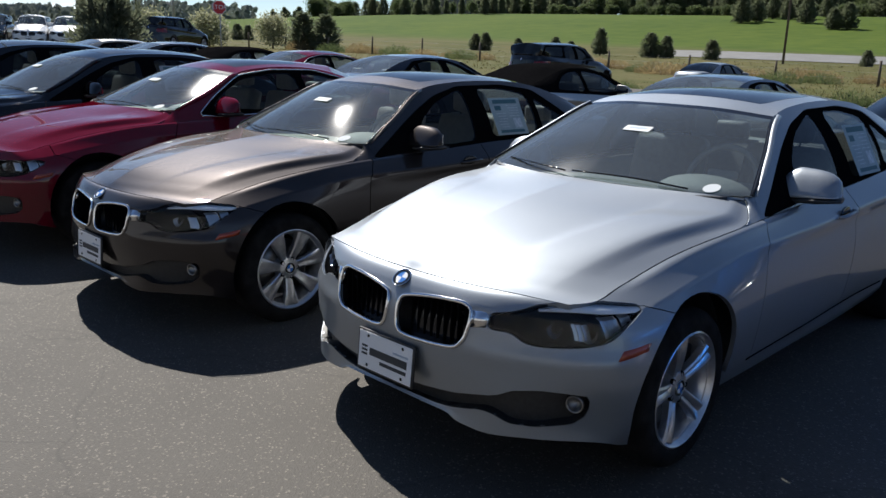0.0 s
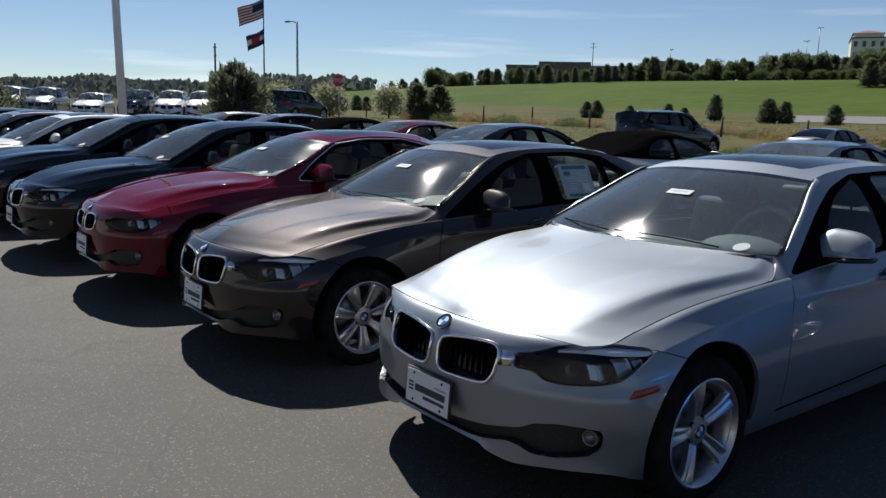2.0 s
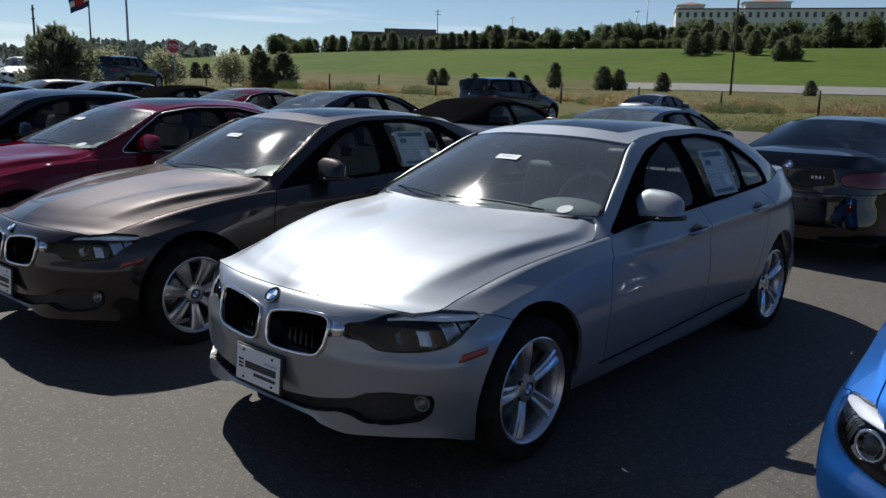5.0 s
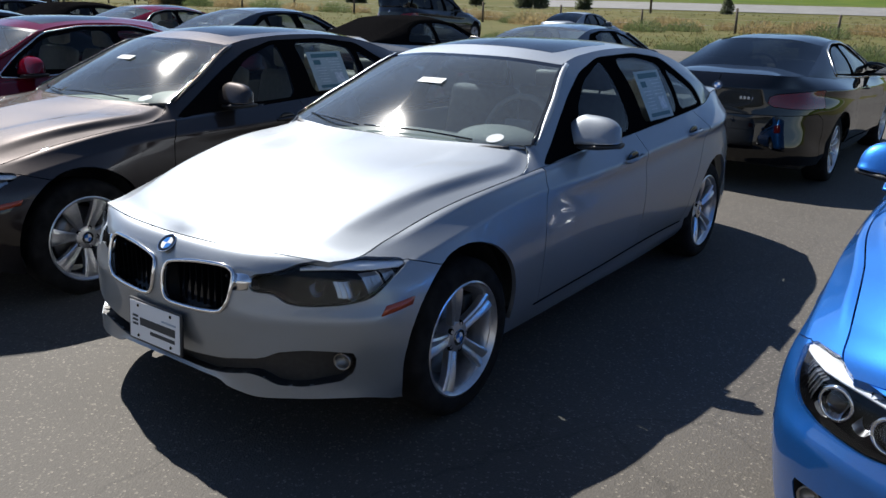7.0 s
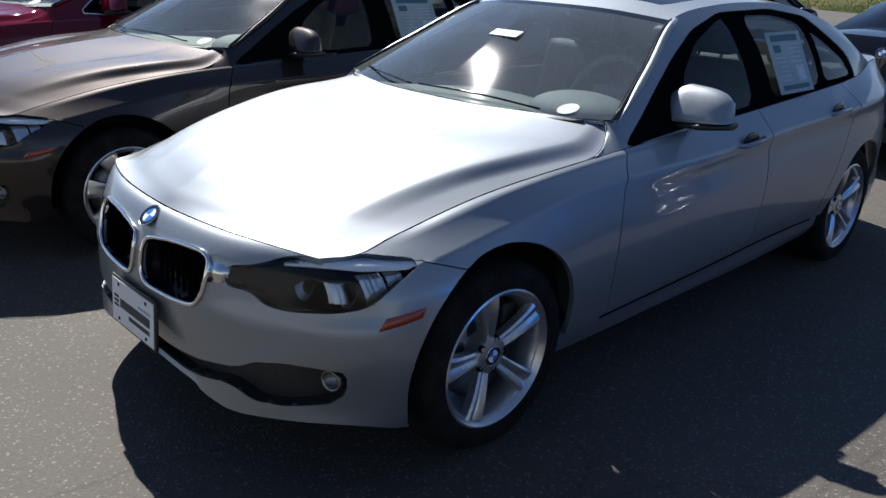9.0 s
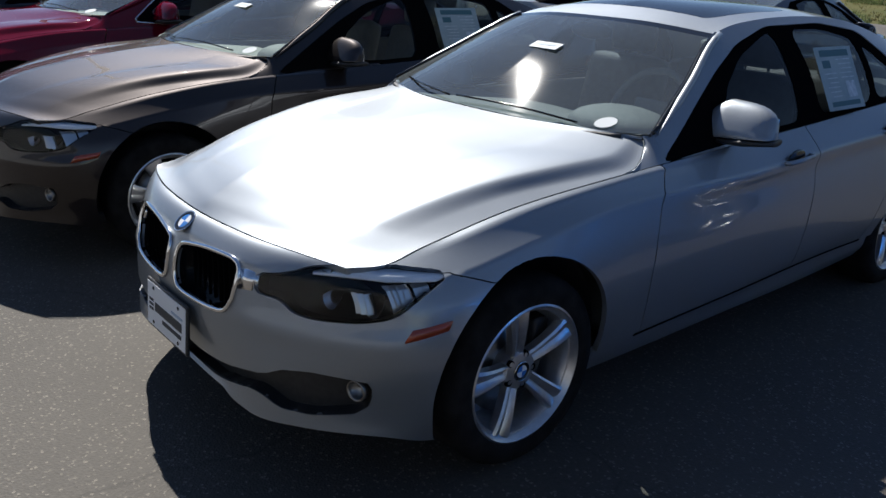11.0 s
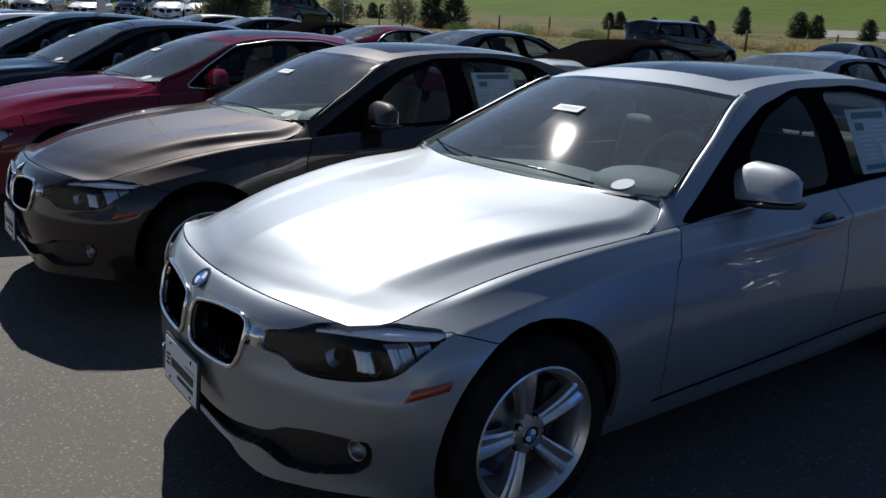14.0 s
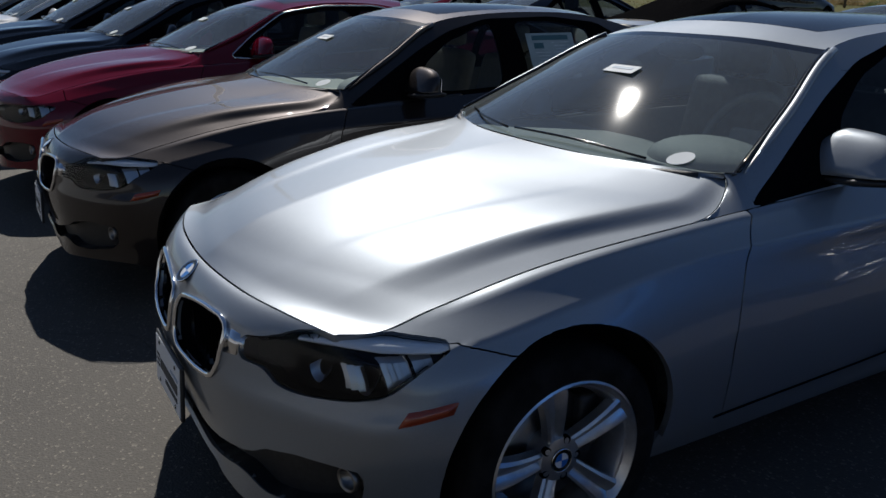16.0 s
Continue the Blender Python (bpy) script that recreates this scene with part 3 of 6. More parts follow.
            part("door_handle", bm, coat, d)
            # Black oval at the handle: the cup's shade put into its colour.
            bm = bmesh.new()
            bmesh.ops.create_uvsphere(bm, u_segments=16, v_segments=8, radius=1, matrix=Matrix.LocRotScale((sx * (x - .0015), y - .01, z + .004), None, (.007, .070, .034)))
            part("handle_cup_shade", bm, M["gloss_black"], d)
        part("sill", skirt.mesh("sill", mirror=mir, push=.016), coat, car, keep=True)
        # Black strip that stands in for the dark gap below the doors.
        bm = bmesh.new()
        gap_pts = []
        for st in np.linspace(6.18, 8.44, 26):
            zs = [skirt.spot(st, r)[2] for r in rows]
            q = skirt.spot(st, float(np.interp(.313 + .036 * (st - 6.18) / 2.26, zs, rows)))
            gap_pts.append((sx * (q[0] - .001), q[1], q[2]))
        tube(bm, gap_pts, .0055, 6)
        part("door_gap_strip", bm, M["surround"], car)
        part("rear_quarter", skirt.mesh("quarter", mirror=mir, flange=0.02), coat, car, keep=True)
        part("tail_lamp", skirt.mesh("tail_lamp", mirror=mir, flange=0.03), M["red_lens"], car, "dark red tail lamp lens", keep=True)
        # headlight: dark bowl behind a clear lens
        housing = part("headlight", skirt.mesh("headlight", mirror=mir, push=0.055, gap=0.004, flange=-0.045), M["surround"], car, "clear swept-back headlight with dark housing", keep=True)
        part("lens", skirt.mesh("headlight", mirror=mir, gap=0.0015, flange=0.02), M["lens"], housing, keep=True)
        bm = bmesh.new()
        cells = [[Vector(skirt.spot(2.62 + .035 * i, 3.00 + .19 * j)) for j in range(7)] for i in range(28)]
        net = [[bm.verts.new((sx * (c.x - .02), c.y + .030 + .011 * (i % 2) + .006 * (i * 7 % 5 == 0), c.z - .006)) for c in col] for i, col in enumerate(cells)]
        for i in [k for k in range(27) if k < 6 or 11 < k < 20 or k > 21]:
            for j in range(6 if i > 11 else 4):
                bm.faces.new((net[i][j], net[i + 1][j], net[i + 1][j + 1], net[i][j + 1]))
        part("reflector_panel", bm, M["bowl"], housing, smooth=False)
        for lx, ly, lz, lr in ((.625, .200, .650, .034), (.720, .275, .648, .043)):
            bm = bmesh.new()
            m = Matrix.Translation((sx * lx, ly, lz)) @ Matrix.Rotation(radians(-90 + 18 * sx), 4, "Z") @ Matrix.Diagonal((1, .8, 1.05, 1))
            lathe(bm, [(lr * .96, .016), (lr * .8, .0), (lr * .55, -.02), (0, -.03)], 28, m)
            bmesh.ops.bisect_plane(bm, geom=list(bm.verts) + list(bm.edges) + list(bm.faces), plane_co=m @ Vector((0, .15 * lr, 0)), plane_no=(sx * .3, -.2, .7), clear_outer=True)
            part("reflector", bm, M["bowl"], housing)
        bm = bmesh.new()
        up_edge = [skirt.spot(*q) for q in ((2.30, 4.32), (2.52, 4.56), (2.86, 4.90), (3.2, 4.93), (3.45, 4.78), (3.74, 4.38), (3.94, 4.13))]
        lo_edge = [skirt.spot(*q) for q in ((2.30, 4.24), (2.54, 4.34), (2.91, 4.46), (3.23, 4.35), (3.49, 4.21), (3.77, 4.03), (3.90, 4.05))]
        rows_ = [[bm.verts.new((sx * (p[0] - d), p[1] + d, p[2] - e)) for p in line] for line, d, e in ((up_edge, .016, .004), (lo_edge, .008, .0), (lo_edge, .010, .006), (up_edge, .020, .012))]
        for i in range(4):
            for k in range(6):
                bm.faces.new((rows_[i][k], rows_[i][k + 1], rows_[(i + 1) % 4][k + 1], rows_[(i + 1) % 4][k]))
        part("brow", bm, M["brow"], housing)
        # amber marker
        bm = bmesh.new()
        strip = []
        for k in range(8):
            f = k / 7
            for h, v in ((3.22 + .59 * f, 2.50 + .11 * f), (3.33 + .54 * f, 2.74 + .07 * f)):
                c, d = skirt.spot(h, v), skirt.spot(h + .02, v)
                out = Vector((d[1] - c[1], c[0] - d[0], 0)).normalized()
                strip.append([Vector(c) + out * o for o in (.007, -.006)])
        vs = [[bm.verts.new((sx * q.x, q.y, q.z)) for q in pair] for pair in strip]
        for k in range(7):
            a_, b_, c_, d_ = vs[2 * k], vs[2 * k + 1], vs[2 * k + 3], vs[2 * k + 2]
            bm.faces.new((a_[0], b_[0], c_[0], d_[0]))
            bm.faces.new((a_[0], d_[0], d_[1], a_[1]))
            bm.faces.new((b_[0], b_[1], c_[1], c_[0]))
        for e in (0, 14):
            bm.faces.new((vs[e][0], vs[e][1], vs[e + 1][1], vs[e + 1][0]))
        part("side_marker", bm, M["orange"], car, "amber side marker reflector")
        # fog lamp
        bm = bmesh.new()
        m = Matrix.Translation((sx * .716, .226, .390)) @ Matrix.Rotation(radians(-90 + sx * 18), 4, "Z")
        lathe(bm, [(.033, .0), (.033, .016), (.029, .018), (.026, .010), (.018, -.004), (0, -.010)], 28, m)
        fl = part("fog_lamp", bm, M["disc"], car)
        bm = bmesh.new()
        lathe(bm, [(.028, .012), (.020, .017), (0, .019)], 28, m)
        part("fog_lens", bm, M["lens"], fl)
        # grille kidney: dark well, upright slats, chrome frame
        well = part("grille", skirt.mesh("kidney", mirror=mir, push=.05, gap=-.004, flange=-.045), M["gloss_black"], car, "black kidney-shaped grille with a chrome frame", keep=True)
        for k in range(9):
            f = (k + .7) / 9.4
            x = .045 + f * (.225 if coupe else .315)
            zt, zb = (.676, .548 + max(0, f - .70) * .12) if coupe else (.690 + .008 * f, .534 + max(0, f - .75) * .14)
            bm = bmesh.new()
            y = .0 + x * x * .1 + .040
            box(bm, sx * x, y + .008, (zt + zb) / 2, .006, .03, zt - zb)
            part("grille_slat", bm, M["surround"], well, smooth=False)
        frame_pts = on_sheet(skirt, (0, 2), kidney)
        part("grille_frame", outline_tube([(sx * p[0], p[1] - .003, p[2]) for p in frame_pts], .0078), M["chrome"], well)
        if coupe:
            continue
        bm = bmesh.new()
        link = on_sheet(skirt, (0, 2), np.array([(.364, .684), (.39, .687), (.424, .684), (.432, .634), (.39, .626), (.362, .622)]))
        lo = [bm.verts.new((sx * p[0], p[1] + .02, p[2])) for p in link]
        hi = [bm.verts.new((sx * p[0], p[1] - .004, p[2])) for p in link]
        bm.faces.new(hi)
        for i in range(6):
            bm.faces.new((lo[i], lo[(i + 1) % 6], hi[(i + 1) % 6], hi[i]))
        bmesh.ops.bevel(bm, geom=list(bm.edges), offset=.0025, segments=2, affect="EDGES")
        part("grille_link", bm, M["chrome"], well)

    bumper = part("front_bumper", skirt.mesh("front_bumper", both=True), coat, car, keep=True)
    part("intake", skirt.mesh("intake", both=True, push=.05, gap=-.002, flange=-.047), M["plastic"], bumper, keep=True)
    part("rear_bumper", skirt.mesh("rear_bumper", both=True), coat, car, keep=True)

    # upper body
    C0 = np.array((.745, 1.43, 1.010))
    belt_b = 11.35 if suv else BELT_B
    B = top_edge(belt_b)[0]
    if coupe:
        arch = np.array([C0, (.66, 1.76, 1.14), (.55, 2.10, 1.29), (.525, 2.45, 1.345), (.525, 2.85, 1.345), (.545, 3.15, 1.30), (.59, 3.6, 1.18), B])
    else:
        arch = np.array([C0, (.652, 1.725, 1.160), (.545, 2.05, 1.322), (.522, 2.42, 1.376), (.52, 2.9, 1.385), (.545, 3.27, 1.352), (.60, 3.68, 1.240), B])
    if suv:
        arch = np.array([C0, (.68, 1.68, 1.165), (.62, 1.92, 1.315), (.585, 2.35, 1.372), (.58, 3.2, 1.375), (.60, 4.22, 1.355), (.625, 4.37, 1.23), B])
    rz = .03 if coupe else 0.0
    wst, wtz = (1.84, 1.389) if suv else (1.96, 1.354 - rz)
    rry, rrz = (4.28, 1.395) if suv else (3.26, 1.397 - rz)
    rby, rbz = (4.47, 1.105) if suv else (3.98, 1.115)
    hood_n, lat = 56, 61
    u = np.linspace(0, 1, lat)
    bend = np.array([top_edge(6.0)[0], (.806, 1.27, .923), (.778, 1.338, .944), (.748, 1.386, .968), (.728, 1.408, .988), (.720, 1.404, 1.006)])
    curl = spline(bend, np.linspace(0, 5, 15))
    hood_side = np.vstack([top_edge(np.linspace(3, 6.0, hood_n - 14)), curl[1:]])
    nose_edge = top_edge(u * 3)
    hood_mid = spline([(0, .088, .753), (0, .150, .792), (0, .30, .858), (0, .60, .928), (0, .90, .978), (0, 1.200, 1.014)], np.linspace(0, 5, hood_n))
    hood_back = spline([hood_mid[-1], (.28, 1.224, 1.012), (.55, 1.318, 1.010), curl[-1]], u * 3, True)
    cowl = spline([(0, 1.222, 1.006), (.28, 1.239, 1.006), (.55, 1.318, 1.003), C0 - (0, 0, .002)], u * 3, True)
    hood = coons(hood_mid, hood_side, nose_edge, hood_back)
    tt, uu = np.meshgrid(np.linspace(0, 1, hood_n), u, indexing="ij")
    fade = smooth(.02, .60, tt) * smooth(0, .28, 1 - tt)
    ridge = .64 + .29 * tt
    reach = np.clip((uu - ridge) / ((1 - ridge) * (.50 + .40 * smooth(.5, 1, tt))), 0, 1)
    fall = np.where(uu < ridge, np.exp(-(((uu - ridge) / .26) ** 2)), 1 - .72 * smooth(.1, .8, tt) * reach**2 * (3 - 2 * reach) - (1 - .72 * smooth(.1, .8, tt)) * np.clip((uu - ridge) / (1 - ridge), 0, 1))
    hood[..., 2] += .033 * fall * fade
    inner = .30 + .34 * tt
    hood[..., 2] += .005 * np.exp(-(((uu - inner) / np.where(uu < inner, .05, .16)) ** 2)) * fade
    hood[..., 2] += .010 * (1 - uu**2) * np.sin(np.pi * tt)
    s = Sheet(hood, True)
    s.tag[:] = "hood"
    part("hood", s.mesh("hood", both=True, gap=.003, flange=.02), coat, car, keep=True)

    # the corner of each front wing between the bonnet's bend and the windscreen
    edge = top_edge(np.linspace(6.0, BELT_A, 19))
    rim = np.vstack([curl, curl[-1] + (C0 - curl[-1]) * np.linspace(.25, 1, 4)[:, None]])
    w = np.linspace(0, 1, 9)[None, :, None]
    corner = Sheet((1 - w) * edge[:, None] + w * rim[:, None] + np.array([0, 0, .006]) * np.sin(np.pi * w) * np.linspace(0, 1, 19)[:, None, None])
    corner.tag[:] = "c"
    for mir in (False, True):
        part("wing_corner", corner.mesh("c", mirror=mir, gap=.0005, flange=.004), coat, car, keep=True)
    strip = Sheet((1 - w) * (hood_back - (0, 0, .018))[:, None] + w * (cowl - (0, 0, .004))[:, None], True)
    strip.tag[:] = "c"
    part("cowl_panel", strip.mesh("c", both=True, gap=0, flange=.01), M["plastic"], car, "black plastic strip under the windscreen", keep=True)

    def sides(a, b, n):
        return spline(arch, np.linspace(a, b, n))

    ws = coons(spline([(0, 1.222 + (wst - 1.222) * f, 1.008 + (wtz - 1.008) * g) for f, g in ((0, 0), (.241, .316), (.512, .632), (.77, .852), (1, 1))], np.linspace(0, 4, 18)), sides(0, 2, 18), cowl + (0, 0, .002), spline([(0, wst, wtz), (.28, wst + .022, wtz - .005), arch[2]], u * 2, True))
    glass_bm = Sheet(ws, True)
    glass_bm.tag[:] = "w"
    tags = glass_bm.tag.reshape(17, lat - 1)
    tags[-1:] = "band"
    tags[:, -1:] = "band"
    screen = part("windscreen", glass_bm.mesh("w", both=True, gap=0, flange=0), M["glass"], car, keep=True)
    part("glass_border", glass_bm.mesh("band", both=True, gap=0, flange=0), M["gloss_black"], screen, "black printed border of the windscreen", keep=True)
    bm = bmesh.new()
    edge = [np.array(p) for p in sides(0.02, 2, 14)]
    tube(bm, [(p[0] + .003, p[1] - .002, p[2] + .003) for p in edge], .007, 6)
    part("pillar_seal", bm, M["gloss_black"], screen)
    bm = bmesh.new()
    tube(bm, [(-p[0] - .003, p[1] - .002, p[2] + .003) for p in edge], .007, 6)
    part("pillar_seal", bm, M["gloss_black"], screen)
    for sx in (1, -1):
        bm = bmesh.new()
        tube(bm, [(sx * (p[0] + .015), p[1] + .010, p[2] - .001) for p in edge], .014, 10, radii=[.003, .005, .008, .011] + [.014] * 10)
        part("pillar_cover", bm, M["fabric"] if soft_top else coat, car)
    # roof
    roof_n = 26
    roof_mid = spline([(0, wst, wtz), (0, 2.3, 1.424 - rz), (0, 3.3 if suv else 2.8, 1.428 - rz), (0, rry, rrz)], np.linspace(0, 3, roof_n))
    roof = coons(roof_mid, sides(2, 5, roof_n), spline([(0, wst, wtz), (.28, wst + .022, wtz - .005), arch[2]], u * 2, True), spline([(0, rry, rrz), (.3, rry + .005, rrz - .01), arch[5]], u * 2, True))
    rs = Sheet(roof, True)
    rs.tag[:] = "roof"
    if not soft_top:
        rs.cut("sunroof", (0, 1), rounded([(-.2, 2.13), (.40, 2.16), (.43, 2.25), (.43, 2.78), (.38, 2.86), (-.2, 2.88)], 1))
    rf = part("roof", rs.mesh("roof", both=True, gap=.001, flange=.01), M["fabric"] if soft_top else coat, car, keep=True)
    if not soft_top:
        part("sunroof", rs.mesh("sunroof", both=True), M["gloss_black"], rf, "dark tinted glass sunroof", keep=True)
    # rear window and boot lid
    rw_base = spline([(0, rby, rbz), (.33, rby + .015, rbz - .007), B], u * 2, True)
    rw = Sheet(coons(spline([(0, rry, rrz), (0, rry + (rby - rry) * .5, rrz + (rbz - rrz) * .48 + .008), (0, rby, rbz)], np.linspace(0, 2, 16)), sides(5, 7, 16), spline([(0, rry, rrz), (.3, rry + .005, rrz - .01), arch[5]], u * 2, True), rw_base), True)
    rw.tag[:] = "w"
    part("rear_window", rw.mesh("w", both=True, gap=0, flange=0), M["fabric"] if soft_top else M["glass"], car, keep=True)
    deck_side = top_edge(np.linspace(belt_b, 11.36 if suv else 11.3, 14))
    deck = Sheet(coons(spline([(0, rby, rbz), (0, (rby + 4.475) / 2 + .02, 1.098), (0, 4.475, 1.072)], np.linspace(0, 2, 14)), deck_side, rw_base, top_edge(13 - (1.64 if suv else 1.7) * u)), True)
    deck.tag[:] = "d"
    part("boot_lid", deck.mesh("d", both=True), coat, car, keep=True)

    # greenhouse side
    nS, nV = 110, 22
    belt = top_edge(np.linspace(BELT_A, belt_b, nS))
    rail = sides(0, 7, nS)
    order = np.linspace(0, 1, nS)
    v = np.linspace(0, 1, nV)[None, :, None]
    gh = (1 - v) * belt[:, None] + v * rail[:, None]
    gh[..., 0] += .035 * np.sin(np.pi * v[..., 0]) * np.sin(np.pi * order)[:, None] ** .6
    gs = Sheet(gh)
    gs.tag[:] = "frame"
    if coupe:
        black = rounded([(1.60, .965), (1.80, 1.11), (2.1, 1.275), (2.45, 1.325), (2.9, 1.325), (3.2, 1.26), (3.42, 1.12), (3.46, 1.03), (2.6, .978), (1.8, .95)], 1, .035)
        panes = [("front_window", rounded([(1.74, 1.02), (1.86, 1.115), (2.13, 1.255), (2.45, 1.30), (2.66, 1.303), (2.68, 1.02), (2.2, 1.0)], 1, .035)), ("rear_side_window", rounded([(2.76, 1.02), (2.74, 1.30), (2.95, 1.292), (3.17, 1.235), (3.36, 1.11), (3.38, 1.05)], 1, .035))]
    else:
        black = rounded([(1.43, .925), (1.455, .950), (1.714, 1.086), (1.93, 1.194), (2.15, 1.287), (2.42, 1.350), (2.9, 1.360), (3.25, 1.322), (3.58, 1.130), (3.655, 1.020), (3.55, 1.012), (2.6, .975), (1.8, .945)], 1, .030)
        panes = [("front_window", rounded([(1.86, .985), (1.93, 1.12), (2.13, 1.240), (2.39, 1.322), (2.455, 1.328), (2.415, .985), (2.1, .972)], 1, .035)), ("rear_side_window", rounded([(2.60, 1.0), (2.61, 1.340), (2.9, 1.338), (3.10, 1.305), (3.155, 1.285), (3.150, 1.020), (2.9, 1.008)], 1, .035)), ("quarter_window", rounded([(3.205, 1.025), (3.215, 1.262), (3.25, 1.25), (3.51, 1.115), (3.585, 1.030)], 1, .03))]
    if suv:
        black = rounded([(1.56, .975), (1.75, 1.115), (1.98, 1.27), (2.4, 1.340), (3.3, 1.345), (4.15, 1.335), (4.27, 1.22), (4.32, 1.08), (3.55, 1.035), (2.6, .995), (1.8, .975)], 1, .035)
        panes[2] = ("quarter_window", rounded([(3.30, 1.055), (3.20, 1.315), (3.6, 1.31), (4.12, 1.30), (4.22, 1.09)], 1, .035))
    gs.cut("black", (1, 2), black)
    for pn, poly in panes:
        gs.fixed[:] = False
        gs.cut(pn, (1, 2), poly)
    for mir in (False, True):
        pillar = part("pillar_frame", gs.mesh("frame", mirror=mir, gap=0, flange=.012), M["fabric"] if soft_top else coat, car, keep=True)
        part("window_surround", gs.mesh("black", mirror=mir, gap=0, flange=.02, push=.004), M["surround"], pillar, keep=True)
        if coupe and not soft_top:
            sx = -1 if mir else 1
            trim = [(sx * (q[0] + .003), q[1], q[2]) for q in on_sheet(gs, (1, 2), black)]
            part("window_trim", outline_tube(trim, .008, 6), M["satin"], pillar, "bright metal strip round the side windows")
        for pn, _ in panes:
            part(pn, gs.mesh(pn, mirror=mir, gap=0, flange=0, push=.007), M["side_glass"], pillar, keep=True)

    # mirrors
    for sx in (1, -1):
        bm = bmesh.new()
        bmesh.ops.create_uvsphere(bm, u_segments=28, v_segments=18, radius=1)
        for q in bm.verts:
            x, y, z = q.co
            p = 5.0 if z < 0 else 3.2
            d = (abs(x) ** p + abs(y) ** p + abs(z) ** p) ** (1 / p)
            x, y, z = x / d, y / d, z / d
            across = .822 + .158 * x
            zz = z * ((.116 - .020 * x) * (1 - .62 * max(0, (-.25 - x) / .75) ** 1.6) if z > 0 else .030)
            yy = y * (.074 if y < 0 else .045) * (1 - .30 * max(0, z)) * (1 - .12 * x) + .008 * x
            q.co = (sx * (across - .012 * max(0, z) * x), 1.84 + yy + (.03 * z if z > 0 else 0), .994 + zz + .012 * x)
        bmesh.ops.bisect_plane(bm, geom=list(bm.verts) + list(bm.edges) + list(bm.faces), plane_co=(sx * .85, 0, .984), plane_no=(sx * .082, 0, -1), clear_outer=True)
        shell = part("wing_mirror", bm, coat, car)
        bm = bmesh.new()
        tube(bm, [(sx * .66, 1.835, .974), (sx * .78, 1.835, .974), (sx * .88, 1.83, .974), (sx * .978, 1.852, .974)], .03, 14, radii=[.026, .036, .040, .030])
        for q in bm.verts:
            q.co.z = .970 + (q.co.z - .974) * .46 + .082 * (abs(q.co.x) - .85)
            q.co.y = 1.835 + (q.co.y - 1.835) * 1.75
        part("mirror_base", bm, M["plastic"], shell)
        bm = bmesh.new()
        tube(bm, [(sx * .75, 1.84, .96), (sx * .81, 1.835, .974), (sx * .86, 1.832, .98)], .022, 10, radii=[.035, .024, .02])
        part("mirror_foot", bm, M["gloss_black"], shell)
        bm = bmesh.new()
        box(bm, sx * .86, 1.888, 1.025, .20, .004, .075, None, .0015)
        part("mirror_glass", bm, M["chrome"], shell, smooth=False)

    # badge, plate
    roundel(car, Matrix.Translation((0, .043, .725)) @ Matrix.Rotation(radians(-90), 4, "Z") @ Matrix.Rotation(radians(-50), 4, "Y"))
    roundel(car, Matrix.Translation((0, 4.575, .96)) @ Matrix.Rotation(radians(90), 4, "Z") @ Matrix.Rotation(radians(-25), 4, "Y"), name="badge")
    if plate_front:
        m = Matrix.Translation((0, -.036, .418)) @ Matrix.Rotation(radians(-4), 4, "X")
        bm = bmesh.new()
        box(bm, 0, 0, 0, .325, .012, .168, m, .005)
        holder = part("number_plate", bm, M["plastic"], car, "white dealer plate in a dark frame")
        bm = bmesh.new()
        box(bm, 0, -.0065, 0, .306, .003, .150, m, .001)
        part("plate_sheet", bm, M["plate"], holder, smooth=False)
        for k, (x, z, w, h) in enumerate(((.020, .0, .215, .030), (.050, -.034, .15, .014), (.09, .030, .085, .007))):
            bm = bmesh.new()
            box(bm, x, -.0085, z, w, .002, h, m)
            part("print_bar", bm, M["ink"] if k < 2 else M["ink_pale"], holder, smooth=False)
        for k in range(3):
            bm = bmesh.new()
            box(bm, -.118, -.0085, .016 - k * .016, .034, .002, .009, m, .0008)
            part("print_mark", bm, M["ink"], holder, smooth=False)
        for x in (-.10, .10):
            for z in (-.06, .06):
                bm = bmesh.new()
                lathe(bm, [(0, -.010), (.006, -.010), (.007, -.007)], 12, m @ Matrix.Translation((x, 0, z)) @ Matrix.Rotation(radians(90), 4, "Z"))
                part("screw", bm, M["gloss_black"], holder)
    # underbody and wheel wells
    bm = bmesh.new()
    box(bm, 0, 2.3, .235, 1.45, 3.9, .07, None, .02)
    box(bm, 0, .45, .43, 1.2, .55, .40, None, .05)
    box(bm, 0, .95, .60, 1.0, 1.0, .5, None, .05)
    box(bm, 0, 4.1, .50, 1.1, .7, .5, None, .05)
    part("underbody", bm, M["plastic"], car)
    for y in HUBS:
        for sx in (1, -1):
            bm = bmesh.new()
            lathe(bm, [(.388, .80), (.392, .60), (.30, .57), (.0, .57)], 40, Matrix.Translation((0, y - (.02 if y < 1 else 0), .355)) @ Matrix.Diagonal((sx, 1, 1, 1)))
            bmesh.ops.bisect_plane(bm, geom=list(bm.verts) + list(bm.edges) + list(bm.faces), plane_co=(0, 0, .25), plane_no=(0, 0, -1), clear_outer=True)
            part("wheel_liner", bm, M["plastic"], car)
            w = new("wheel", RIM)
            w.parent = car
            w.matrix_basis = pose(sx * .80, y, .325, 0, 0, 0 if sx > 0 else 180)
            bm = bmesh.new()
            lathe(bm, [(.232, .052), (.245, .062), (.275, .064), (.305, .055), (.320, .035), (.325, .01), (.325, -.12), (.318, -.15), (.29, -.165), (.232, -.155)], 64)
            part("tyre", bm, M["rubber"], w)
